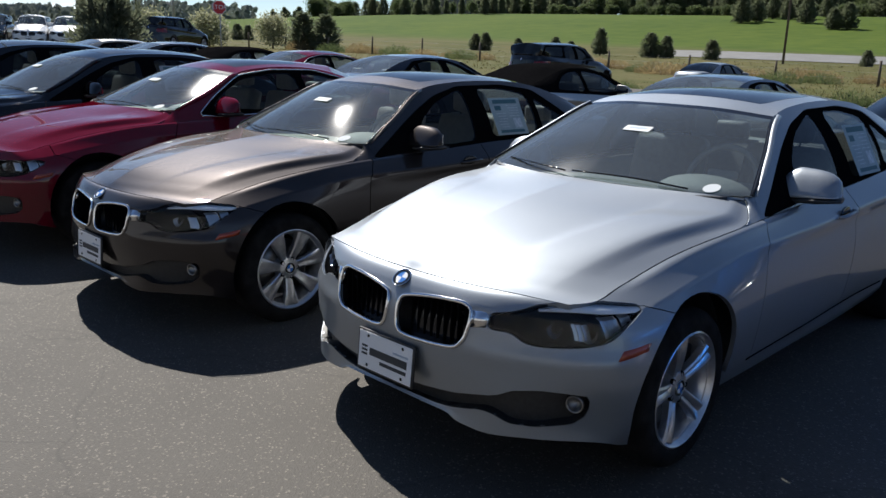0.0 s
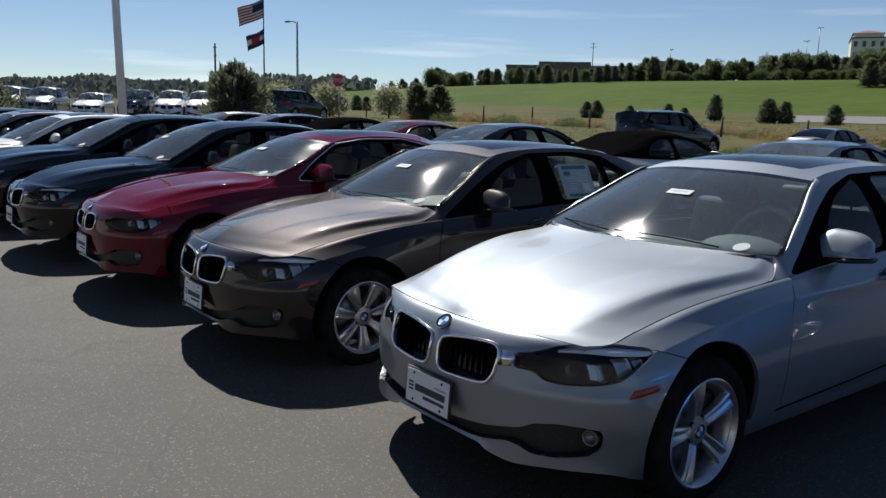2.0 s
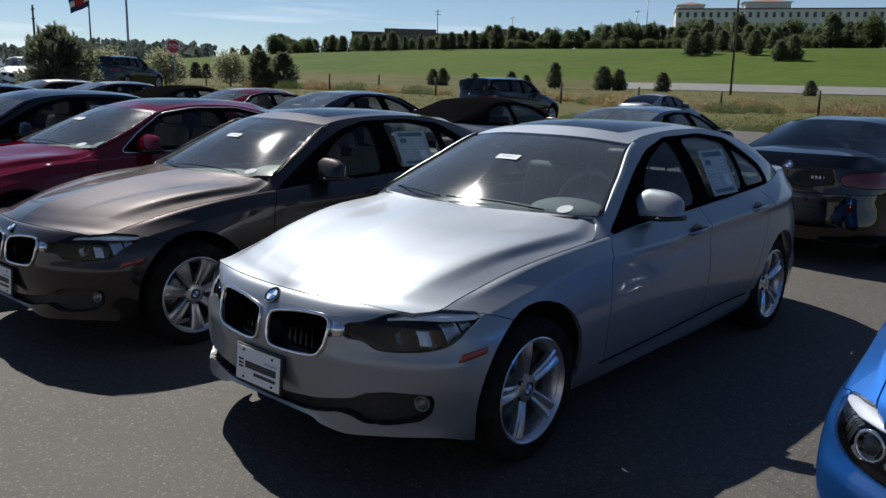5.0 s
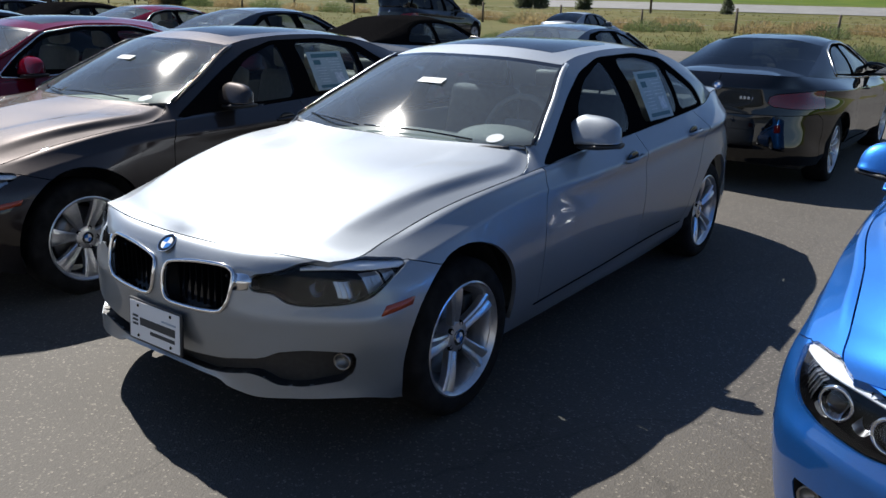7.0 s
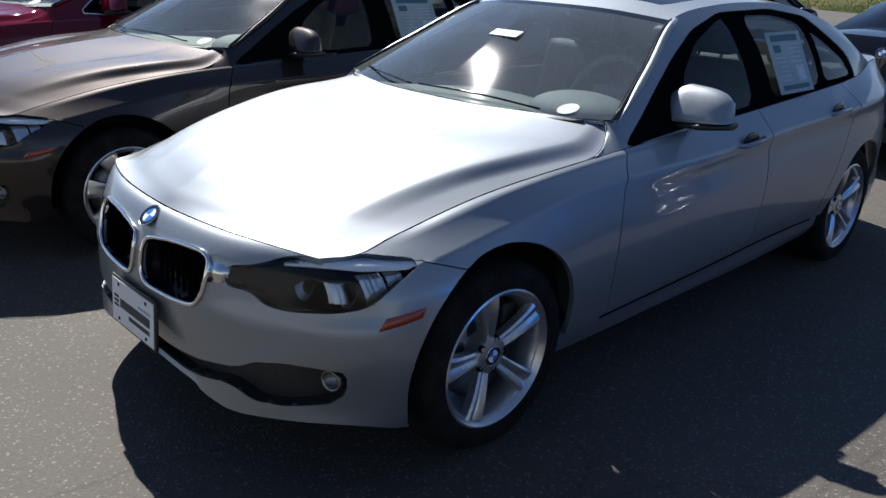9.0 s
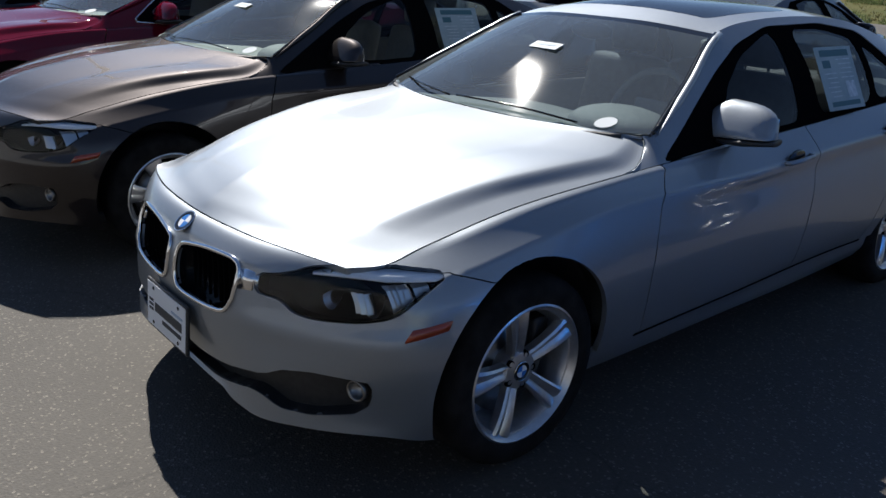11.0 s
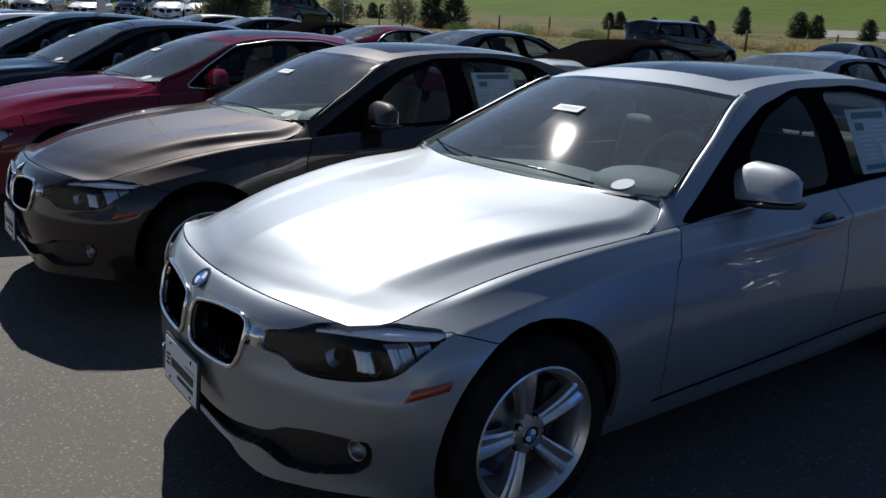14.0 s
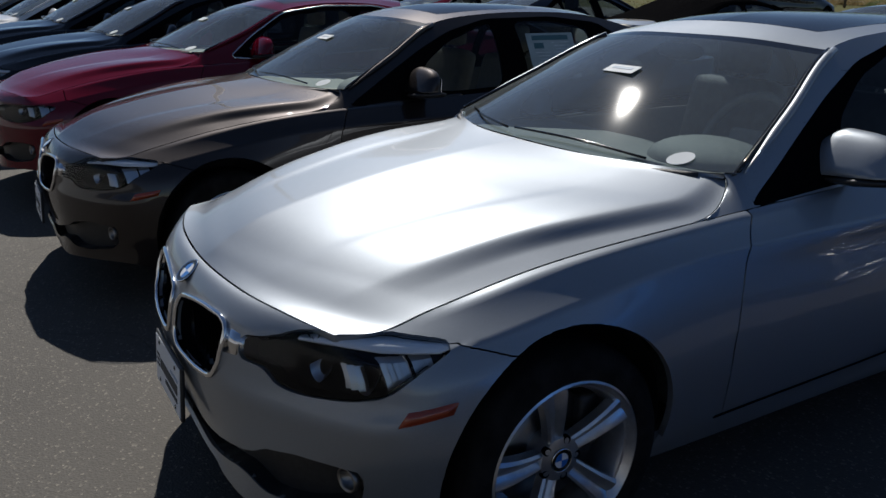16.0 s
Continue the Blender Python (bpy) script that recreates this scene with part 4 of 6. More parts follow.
            bm = bmesh.new()
            lathe(bm, [(.06, -.04), (.165, -.04), (.165, -.065), (.06, -.065)], 40)
            part("brake_disc", bm, M["disc"], w)
            bm = bmesh.new()
            box(bm, -.045, .125, .06, .06, .07, .16, None, .012)
            part("brake_caliper", bm, M["plastic"], w)
            roundel(w, Matrix.Translation((.0255, 0, 0)), .034, "hub_cap")
            hub = new("hub", HUB)
            hub.parent = w
            for k in range(5):
                o = new("wheel_bolt", BOLT)
                o.parent = hub
                a = k * math.tau / 5 - math.pi / 2 + .27
                o.matrix_basis = Matrix.Translation((.016, .056 * math.cos(a), .056 * math.sin(a)))
            spokes(w, wheels)
    # cabin
    leather = M[seats]
    for sx in (-.37, .37):
        bm = bmesh.new()
        box(bm, sx, 2.28, .52, .50, .54, .17, None, .05)
        box(bm, sx, 2.60, .82, .48, .16, .66, Matrix.Translation((sx, 2.55, .5)) @ Matrix.Rotation(radians(-14), 4, "X") @ Matrix.Translation((-sx, -2.55, -.5)), .06)
        seat = part("front_seat", bm, leather, car)
        bm = bmesh.new()
        box(bm, sx, 2.755, 1.225, .26, .10, .17, None, .04)
        part("headrest", bm, leather, seat)
        bm = bmesh.new()
        for q in (-.06, .06):
            tube(bm, [(sx + q, 2.73, 1.06), (sx + q, 2.75, 1.18)], .007, 6)
        part("headrest_post", bm, M["satin"], seat)
    bm = bmesh.new()
    box(bm, 0, 3.18, .52, 1.28, .5, .17, None, .05)
    box(bm, 0, 3.48, .80, 1.26, .16, .56, Matrix.Translation((0, 3.45, .5)) @ Matrix.Rotation(radians(-18), 4, "X") @ Matrix.Translation((0, -3.45, -.5)), .05)
    bench = part("rear_bench", bm, leather, car)
    bm = bmesh.new()
    for x in (-.38, .38):
        box(bm, x, 3.62, 1.11, .24, .09, .13, None, .035)
    part("rear_headrests", bm, leather, bench)
    bm = bmesh.new()
    box(bm, 0, 1.63, .89, 1.38, .52, .12, Matrix(), .04)
    box(bm, 0, 1.84, .70, 1.36, .22, .34, None, .04)
    bmesh.ops.create_uvsphere(bm, u_segments=24, v_segments=14, radius=1, matrix=Matrix.LocRotScale((.36, 1.75, .945), None, (.24, .18, .085)))
    box(bm, 0, 1.40, .93, 1.30, .22, .05, None, .01)
    dash = part("dashboard", bm, M["dash" if seats == "seat_dark" else "dash_beige"], car)
    bm = bmesh.new()
    mw = Matrix.Translation((.36, 1.93, .985)) @ Matrix.Rotation(radians(-24), 4, "X")
    tube(bm, [mw @ Vector((.185 * math.cos(a), 0, .185 * math.sin(a))) for a in np.linspace(0, math.tau, 40, endpoint=False)], .016, 10, closed=True)
    box(bm, 0, .005, 0, .16, .045, .12, mw, .02)
    box(bm, 0, .005, -.01, .35, .022, .035, mw, .008)
    box(bm, 0, .005, -.10, .035, .022, .16, mw, .008)
    part("steering_wheel", bm, M["dash"], dash)
    bm = bmesh.new()
    bmesh.ops.create_uvsphere(bm, u_segments=16, v_segments=10, radius=1, matrix=Matrix.LocRotScale((0, 1.94, 1.29 - rz), None, (.12, .025, .035)))
    part("rear_view_mirror", bm, M["plastic"], screen)
    bm = bmesh.new()
    box(bm, 0, 2.5, .42, .24, 1.5, .22, None, .04)
    box(bm, 0, 3.82, 1.02, 1.2, .42, .03, None, .01)
    box(bm, 0, 2.6, .30, 1.5, 2.6, .04)
    for sx in (-.76, .76):
        box(bm, sx, 2.5, .68, .06, 2.1, .52, None, .02)
    part("cabin_trim", bm, M["dash"], car)
    # cowl and wipers
    bm = bmesh.new()
    tube(bm, [(sx * q[0], q[1] - .012, q[2] - .012) for sx, row in ((-1, cowl[:52:3][::-1]), (1, cowl[3:52:3])) for q in row], .012, 8)
    cw = part("cowl", bm, M["plastic"], car)
    for pts in (((.50, 1.312, 1.022), (.24, 1.262, 1.042), (-.08, 1.238, 1.040)), ((-.12, 1.234, 1.036), (-.35, 1.282, 1.044), (-.60, 1.400, 1.036))):
        bm = bmesh.new()
        tube(bm, spline(pts, np.linspace(0, 2, 10)), .0045, 6)
        part("wiper", bm, M["gloss_black"], cw)
    # stickers on the panes
    bm = bmesh.new()

    def on_screen(x, f):
        k = int(f * 17)
        row = ws[k]
        i = int(np.argmin(abs(row[:, 0] - abs(x))))
        return Vector((x, row[i, 1], row[i, 2]))

    a, b = on_screen(.0, .55), on_screen(0, .75)
    up = (b - a).normalized()
    nrm = Vector((1, 0, 0)).cross(up)
    at = on_screen(.035, .555) + nrm * .004
    m = Matrix((( 1, nrm.x, up.x, at.x), (0, nrm.y, up.y, at.y), (0, nrm.z, up.z, at.z), (0, 0, 0, 1)))
    box(bm, 0, 0, 0, .15, .001, .055, m)
    tag = part("stock_label", bm, M["paper"], screen, "white paper label inside the windscreen", smooth=False)
    bm = bmesh.new()
    box(bm, 0, .0015, .004, .10, .001, .016, m)
    box(bm, 0, -.0015, .004, .10, .001, .016, m)
    part("print_bar", bm, M["ink_pale"], tag, smooth=False)
    at = on_screen(.58, .07)
    wide = (on_screen(.64, .13) - on_screen(.52, .13)).normalized()
    tall = (on_screen(.575, .31) - on_screen(.575, .07)).normalized()
    off = wide.cross(tall).normalized()
    at += off * .005
    bm = bmesh.new()
    lathe(bm, [(0, .0005), (.036, .0005), (.036, -.0005), (0, -.0005)], 28, Matrix(((off.x, wide.x, tall.x, at.x), (off.y, wide.y, tall.y, at.y), (off.z, wide.z, tall.z, at.z), (0, 0, 0, 1))))
    tag = part("round_sticker", bm, M["paper"], screen, "round white sticker in the windscreen corner", smooth=False)
    if not coupe and not suv:
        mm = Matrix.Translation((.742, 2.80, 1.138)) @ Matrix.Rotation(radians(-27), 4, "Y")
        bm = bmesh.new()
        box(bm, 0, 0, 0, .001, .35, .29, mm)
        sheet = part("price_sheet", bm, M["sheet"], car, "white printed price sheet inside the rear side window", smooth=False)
        for yy, zz, w, h, ink in ((0, .115, .27, .030, "ink_teal"), (0, -.118, .27, .022, "ink_teal"), (.085, -.055, .085, .075, "ink_faint"), (-.095, .065, .07, .035, "ink_teal")):
            bm = bmesh.new()
            box(bm, .0012, yy, zz, .001, w, h, mm)
            part("print_block", bm, M[ink], sheet, smooth=False)
        for k in range(9):
            for yy, w in ((-.075, .105), (.07, .13)):
                if (k < 3 and yy < 0) or (k > 4 and yy > 0):
                    continue
                bm = bmesh.new()
                box(bm, .0012, yy + .006 * (k % 3), .085 - .021 * k, .001, w - .012 * (k % 3), .0045, mm)
                part("print_line", bm, M["ink_faint"], sheet, smooth=False)
    return car


def repaint(car, old, fresh, label, seats=None, wheels=None):
    """Give a copied car its own coat, seats and wheels."""
    for o in car.children_recursive:
        for slot in o.material_slots:
            if slot.material == old:
                slot.link = "OBJECT"
                slot.material = fresh
            elif seats and slot.material == M["seat_dark"]:
                slot.link = "OBJECT"
                slot.material = M[seats]
            elif seats == "seat_beige" and slot.material == M["dash"]:
                slot.link = "OBJECT"
                slot.material = M["dash_beige"]
    if wheels:
        for w in [o for o in car.children if o.name.split(".")[0] == "wheel"]:
            for o in [o for o in w.children if o.name.split(".")[0] == "spoke"]:
                bpy.data.objects.remove(o)
            spokes(w, wheels)
    return tagged(car, label)


def laid(u, v):
    """From the axes of the lot's rows and the road behind to x and y."""
    return .901 * u + .0478 * v - .02, .1065 * u + .939 * v + .02


def unlaid(x, y):
    x, y = x + .02, y - .02
    return (.939 * x - .0478 * y) / .84096, (.901 * y - .1065 * x) / .84096


def rise(x, y):
    """The ground climbs gently away from the front row."""
    return .0142 * np.maximum(0, .606 * (y + 2.03) - .796 * (x - 2.71) - 3.9)


def lot_z(x, y):
    """The lot falls a little behind the front row and more by the field."""
    up = float(rise(x, y))
    x, y = unlaid(x, y)
    f = max(0.0, min(1.0, (y - 4.7) / 3.5))
    g = .06 + .15 * max(0.0, min(1.0, (x + 24) / 24))
    far = max(0.0, min(1.0, (y - 17) / 9)) * max(0.0, min(1.0, (x + 36) / 8))
    return up - g * (.3 * f + 1.4 * far) + .45 * max(0.0, min(1.0, (-x - 24) / 24)) * f


silver_car = saloon("silver_saloon", M["silver"], "silver metallic four-door saloon car with a sunroof on asphalt")
red_car = saloon("red_coupe", M["red"], "dark red metallic two-door coupe beside a brown saloon", "ten", "seat_beige", coupe=True)
red_car.matrix_basis = pose(-4.56, -0.33, lot_z(-4.6, 2))
open_car = saloon("convertible", M["beige"], "silver convertible with its black fabric roof closed", "ten", coupe=True, soft_top=True, plate_front=False)
open_car.matrix_basis = pose(-5.56, 10.90, lot_z(-5.56, 8.60), 0, 0, 180)
suv = saloon("white_suv", M["white"], "white sport utility vehicle parked facing the lot", "five", suv=True)
suv.matrix_basis = pose(-48.16, 10.25, lot_z(-48.16, 10.25), 0, 0, 62) @ Matrix.Diagonal((1.0, 1.0, 1.16, 1))


def darken_windows(car):
    for o in car.children_recursive:
        if "window" in o.name and o.material_slots and o.material_slots[0].material in (M["side_glass"], M["glass"]):
            o.material_slots[0].link = "OBJECT"
            o.material_slots[0].material = M["privacy"]
    return car


def row_car(src, old, name, coat, label, m, seats=None, wheels=None):
    c = copy_thing(src, m)
    c.name = name
    return repaint(c, old, M[coat], label, seats, wheels)


S, R, O, U = M["silver"], M["red"], M["beige"], M["white"]
row_car(silver_car, S, "brown_saloon", "brown", "dark brown metallic four-door saloon with seven-spoke alloy wheels", pose(-2.42, -.15, 0), "seat_beige", "seven")
blue_car = row_car(silver_car, S, "blue_saloon", "blue", "bright blue metallic four-door saloon", pose(2.95, .14, 0))
for o in [q for q in blue_car.children if q.name.startswith("headlight")]:
    sx = 1 if sum(v.co.x for v in o.data.vertices) > 0 else -1
    for lx, ly, lz in ((.565, .150, .650), (.700, .245, .655)):
        m = Matrix.Translation((sx * lx, ly, lz)) @ Matrix.Rotation(radians(-90 + 22 * sx), 4, "Z")
        bm = bmesh.new()
        tube(bm, [m @ Vector((0, .043 * math.cos(a), .043 * math.sin(a))) for a in np.linspace(0, math.tau, 28, endpoint=False)], .006, 8, closed=True)
        part("light_ring", bm, M["chrome"], o)
        bm = bmesh.new()
        lathe(bm, [(0, .012), (.018, .008), (.030, -.004), (.034, -.02)], 24, m)
        part("projector", bm, M["gloss_black"], o)
for o in [o for o in blue_car.children if o.name.startswith("side_marker")]:
    bpy.data.objects.remove(o)
row_car(silver_car, S, "black_saloon", "black", "black four-door saloon beside a red coupe", pose(-6.76, -0.52, lot_z(-6.76, 1.78)), "seat_beige", "ten")
row_car(silver_car, S, "black_saloon", "black", "black four-door saloon between a black and a white car", pose(-9.20, -0.78, lot_z(-9.20, 1.52)) @ Matrix.Diagonal((1.02, 1.03, 1.02, 1)), "seat_beige", "ten")
row_car(silver_car, S, "white_saloon", "white", "white four-door saloon in the front row", pose(-11.63, -1.07, lot_z(-11.63, 1.23)), None, "ten")
row_car(silver_car, S, "grey_saloon", "grey", "dark grey four-door saloon in the front row", pose(-14.06, -1.36, lot_z(-14.06, 0.94)), None, "ten")
row_car(silver_car, S, "black_saloon", "black", "black four-door saloon at the end of the row", pose(-16.58, -1.56, lot_z(-16.58, 0.74)), None, "ten")
# second row, tails towards the first
black_coupe = darken_windows(row_car(red_car, R, "black_coupe", "black", "black coupe seen from its tail with red tail lamps", pose(.08, 10.82, lot_z(.1, 8.4) - .01, 0, 0, 180) @ Matrix.Diagonal((1.05, 1.05, 1.0, 1)), "seat_dark", "ten"))
for k in range(4):
    bm = bmesh.new()
    box(bm, -.22 - .032 * k, 4.574 - .003 * k, .862, .022 if k < 3 else .008, .016, .028, None, .002)
    part("model_bar", bm, M["satin"], black_coupe, smooth=False)
row_car(silver_car, S, "navy_saloon", "navy", "dark blue four-door saloon with its tail to the front row", pose(-2.80, 11.2, lot_z(-2.8, 8.9) - .05, 0, 0, 180), None, "ten")
row_car(silver_car, S, "navy_saloon", "navy", "dark blue four-door saloon beside a red coupe", pose(-8.35, 10.64, lot_z(-8.35, 8.34), 0, 0, 180), None, "ten")
row_car(red_car, R, "red_coupe", "red", "red two-door coupe with its tail to the front row", pose(-11.00, 10.40, lot_z(-11.00, 8.10), 0, 0, 180))
row_car(open_car, O, "black_convertible", "black", "black convertible with its black fabric roof closed", pose(-13.33, 10.18, lot_z(-13.33, 7.88), 0, 0, 180))
row_car(silver_car, S, "navy_saloon", "navy", "dark blue four-door saloon with reflections on its roof", pose(-15.70, 9.96, lot_z(-15.70, 7.66), 0, 0, 180), None, "ten")
row_car(silver_car, S, "champagne_saloon", "beige", "pale champagne four-door saloon at the end of its row", pose(-18.27, 9.73, lot_z(-18.27, 7.43), 0, 0, 180), None, "ten")
# third row and the far end of the lot
darken_windows(row_car(suv, U, "black_suv", "black", "black sport utility vehicle with a shining rear window", pose(-16.33, 25.59, lot_z(-16.33, 23.29), 0, 0, 180) @ Matrix.Diagonal((1.10, 1.05, 1.12, 1))))
darken_windows(row_car(silver_car, S, "silver_saloon", "silver", "silver saloon parked by the field with its tail to the lot", pose(-11.69, 28.81, lot_z(-11.69, 26.51), 0, 0, 180), None, "ten"))
darken_windows(row_car(suv, U, "black_suv", "black", "black sport utility vehicle with red tail lamps", pose(-45.46, 24.42, lot_z(-45.46, 24.42), 0, 0, 205) @ Matrix.Diagonal((1.06, 1.04, 1.22, 1))))
for bearing, coat in ((75.4, "white"), (73.6, "grey"), (68.8, "black"), (66.9, "white"), (65.2, "white")):
    x, y = laid(3.1 - 63 * math.sin(radians(bearing - 0.3)) + 2.1, -2.5 + 63 * math.cos(radians(bearing - 0.3)) - 1.1)
    row_car(suv, U, coat + "_suv", coat, coat + " sport utility vehicle parked facing the lot", pose(x, y, lot_z(x, y), 0, 0, 62) @ Matrix.Diagonal((1.0, 1.0, 1.16, 1)))


# ---- ground ----
def land_z(x, y):
    """Field, road bank and green hill beyond the lot."""
    up = rise(np.asarray(x, float), np.asarray(y, float))
    x, y = unlaid(np.asarray(x, float), np.asarray(y, float))
    z = up - .30 + .20 * smooth(34, 60, y) + .85 * smooth(60, 94, y) + .95 * smooth(95, 108, y)
    hill = 8.6 * smooth(108, 225, y) * (1 - .65 * smooth(170, 420, -x))
    z = z - .6 * (1 - smooth(27, 34.5, y))
    left = .75 * smooth(30, 60, -x) * (1 - smooth(40, 80, y)) * smooth(2, 22, y)
    return z + hill + left - .35 * (y < -20) + 26 * smooth(420, 1100, -x) * (1 - smooth(60, 160, y)) + 0 * x


def sheet_mesh(name, xs, ys, zf, mat, label, drop=0.0):
    bm = bmesh.new()
    plan = [[laid(u, v) for u in xs] for v in ys]
    grid = [[bm.verts.new((x, y, float(zf(x, y)) - drop)) for x, y in row] for row in plan]
    for a, b in zip(grid, grid[1:]):
        for i in range(len(xs) - 1):
            bm.faces.new((a[i], a[i + 1], b[i + 1], b[i]))
    ob = part(name, bm, mat, None)
    return tagged(ob, label, name, kind="structure")


def asphalt(name, lo, hi):
    m = material(name, lo, .8)
    t = m.node_tree
    p = t.nodes["Principled BSDF"]
    co = t.nodes.new("ShaderNodeTexCoord")

    def tex(scale, detail):
        n = t.nodes.new("ShaderNodeTexNoise")
        n.inputs["Scale"].default_value, n.inputs["Detail"].default_value = scale, detail
        t.links.new(co.outputs["Object"], n.inputs["Vector"])
        return n

    big, fine = tex(.7, 6), tex(60, 4)
    stone = t.nodes.new("ShaderNodeTexVoronoi")
    stone.inputs["Scale"].default_value = 120
    t.links.new(co.outputs["Object"], stone.inputs["Vector"])
    base = t.nodes.new("ShaderNodeValToRGB")
    base.color_ramp.elements[0].position, base.color_ramp.elements[1].position = .3, .72
    base.color_ramp.elements[0].color, base.color_ramp.elements[1].color = (*lo, 1), (*hi, 1)
    t.links.new(big.outputs["Fac"], base.inputs[0])
    ramp = t.nodes.new("ShaderNodeValToRGB")
    ramp.color_ramp.elements[0].position, ramp.color_ramp.elements[1].position = .90, .985
    ramp.color_ramp.elements[0].color, ramp.color_ramp.elements[1].color = (0, 0, 0, 1), (1, 1, 1, 1)
    sep = t.nodes.new("ShaderNodeSeparateColor")
    t.links.new(stone.outputs["Color"], sep.inputs[0])
    t.links.new(sep.outputs[0], ramp.inputs[0])
    mix = t.nodes.new("ShaderNodeMix")
    mix.data_type = "RGBA"
    t.links.new(ramp.outputs[0], mix.inputs[0])
    t.links.new(base.outputs[0], mix.inputs[6])
    mix.inputs[7].default_value = (.15, .135, .112, 1)
    mul = t.nodes.new("ShaderNodeMix")
    mul.data_type, mul.blend_type = "RGBA", "MULTIPLY"
    mul.inputs[0].default_value = .7
    gr = t.nodes.new("ShaderNodeValToRGB")
    gr.color_ramp.elements[0].position, gr.color_ramp.elements[1].position = .3, .65
    gr.color_ramp.elements[0].color = (.7, .7, .7, 1)
    t.links.new(fine.outputs["Fac"], gr.inputs[0])
    t.links.new(mix.outputs[2], mul.inputs[6])
    t.links.new(gr.outputs[0], mul.inputs[7])
    # hairline cracks and dark drips
    bend = t.nodes.new("ShaderNodeMix")
    bend.data_type, bend.blend_type = "RGBA", "ADD"
    bend.inputs[0].default_value = .35
    wob = tex(1.6, 5)
    t.links.new(co.outputs["Object"], bend.inputs[6])
    t.links.new(wob.outputs["Color"], bend.inputs[7])
    cell = t.nodes.new("ShaderNodeTexVoronoi")
    cell.feature = "DISTANCE_TO_EDGE"
    cell.inputs["Scale"].default_value = .55
    t.links.new(bend.outputs[2], cell.inputs["Vector"])
    thin = t.nodes.new("ShaderNodeMapRange")
    thin.inputs["From Min"].default_value, thin.inputs["From Max"].default_value = .001, .006
    thin.inputs["To Min"].default_value = .74
    t.links.new(cell.outputs["Distance"], thin.inputs["Value"])
    drip = t.nodes.new("ShaderNodeMapRange")
    drip.inputs["From Min"].default_value, drip.inputs["From Max"].default_value = .66, .74
    drip.inputs["To Min"].default_value, drip.inputs["To Max"].default_value = 1.0, .72
    spots = tex(1.1, 3)
    t.links.new(spots.outputs["Fac"], drip.inputs["Value"])
    wear = t.nodes.new("ShaderNodeMath")
    wear.operation = "MULTIPLY"
    t.links.new(thin.outputs[0], wear.inputs[0])
    t.links.new(drip.outputs[0], wear.inputs[1])
    worn = t.nodes.new("ShaderNodeMix")
    worn.data_type, worn.blend_type = "RGBA", "MULTIPLY"
    worn.inputs[0].default_value = 1.0
    t.links.new(mul.outputs[2], worn.inputs[6])
    t.links.new(wear.outputs[0], worn.inputs[7])
    t.links.new(worn.outputs[2], p.inputs["Base Color"])
    bp = t.nodes.new("ShaderNodeBump")
    bp.inputs["Strength"].default_value, bp.inputs["Distance"].default_value = .4, .005
    t.links.new(stone.outputs["Distance"], bp.inputs["Height"])
    t.links.new(bp.outputs[0], p.inputs["Normal"])
    return m


M["asphalt"] = asphalt("asphalt", (.047, .0415, .035), (.070, .063, .054))
M["road"] = asphalt("pale_road", (.13, .13, .125), (.17, .17, .165))


def meadow():
    """Dry tan field that turns green up the hill."""
    m = material("meadow", (.1, .1, .03), .95, Specular_IOR_Level=.1)
    t = m.node_tree
    p = t.nodes["Principled BSDF"]
    co = t.nodes.new("ShaderNodeTexCoord")
    sep = t.nodes.new("ShaderNodeSeparateXYZ")
    t.links.new(co.outputs["Object"], sep.inputs[0])
    n1 = t.nodes.new("ShaderNodeTexNoise")
    n1.inputs["Scale"].default_value, n1.inputs["Detail"].default_value = .06, 8
    n2 = t.nodes.new("ShaderNodeTexNoise")
    n2.inputs["Scale"].default_value, n2.inputs["Detail"].default_value = .42, 9
    for n in (n1, n2):
        mp = t.nodes.new("ShaderNodeMapping")
        mp.inputs["Scale"].default_value = (.75, .8, 1.0)
        t.links.new(co.outputs["Object"], mp.inputs["Vector"])
        t.links.new(mp.outputs[0], n.inputs["Vector"])
    tan = t.nodes.new("ShaderNodeValToRGB")
    tan.color_ramp.elements[0].position, tan.color_ramp.elements[1].position = .35, .65
    tan.color_ramp.elements[0].color, tan.color_ramp.elements[1].color = (.054, .064, .016, 1), (.104, .090, .036, 1)
    green = t.nodes.new("ShaderNodeValToRGB")
    green.color_ramp.elements[0].position, green.color_ramp.elements[1].position = .28, .72
    green.color_ramp.elements[0].color, green.color_ramp.elements[1].color = (.030, .062, .004, 1), (.074, .104, .012, 1)
    mixn = t.nodes.new("ShaderNodeMath")
    mixn.operation = "MULTIPLY_ADD"
    mixn.inputs[1].default_value = .55
    half = t.nodes.new("ShaderNodeMath")
    half.operation = "MULTIPLY"
    half.inputs[1].default_value = .45
    t.links.new(n1.outputs["Fac"], half.inputs[0])
    t.links.new(n2.outputs["Fac"], mixn.inputs[0])
    t.links.new(half.outputs[0], mixn.inputs[2])
    t.links.new(mixn.outputs[0], tan.inputs[0])
    t.links.new(mixn.outputs[0], green.inputs[0])
    mr = t.nodes.new("ShaderNodeMapRange")
    mr.inputs["From Min"].default_value, mr.inputs["From Max"].default_value = 96, 112
    t.links.new(sep.outputs[1], mr.inputs["Value"])
    mix = t.nodes.new("ShaderNodeMix")
    mix.data_type = "RGBA"
    t.links.new(mr.outputs[0], mix.inputs[0])
    t.links.new(tan.outputs[0], mix.inputs[6])
    t.links.new(green.outputs[0], mix.inputs[7])
    t.links.new(mix.outputs[2], p.inputs["Base Color"])
    return m


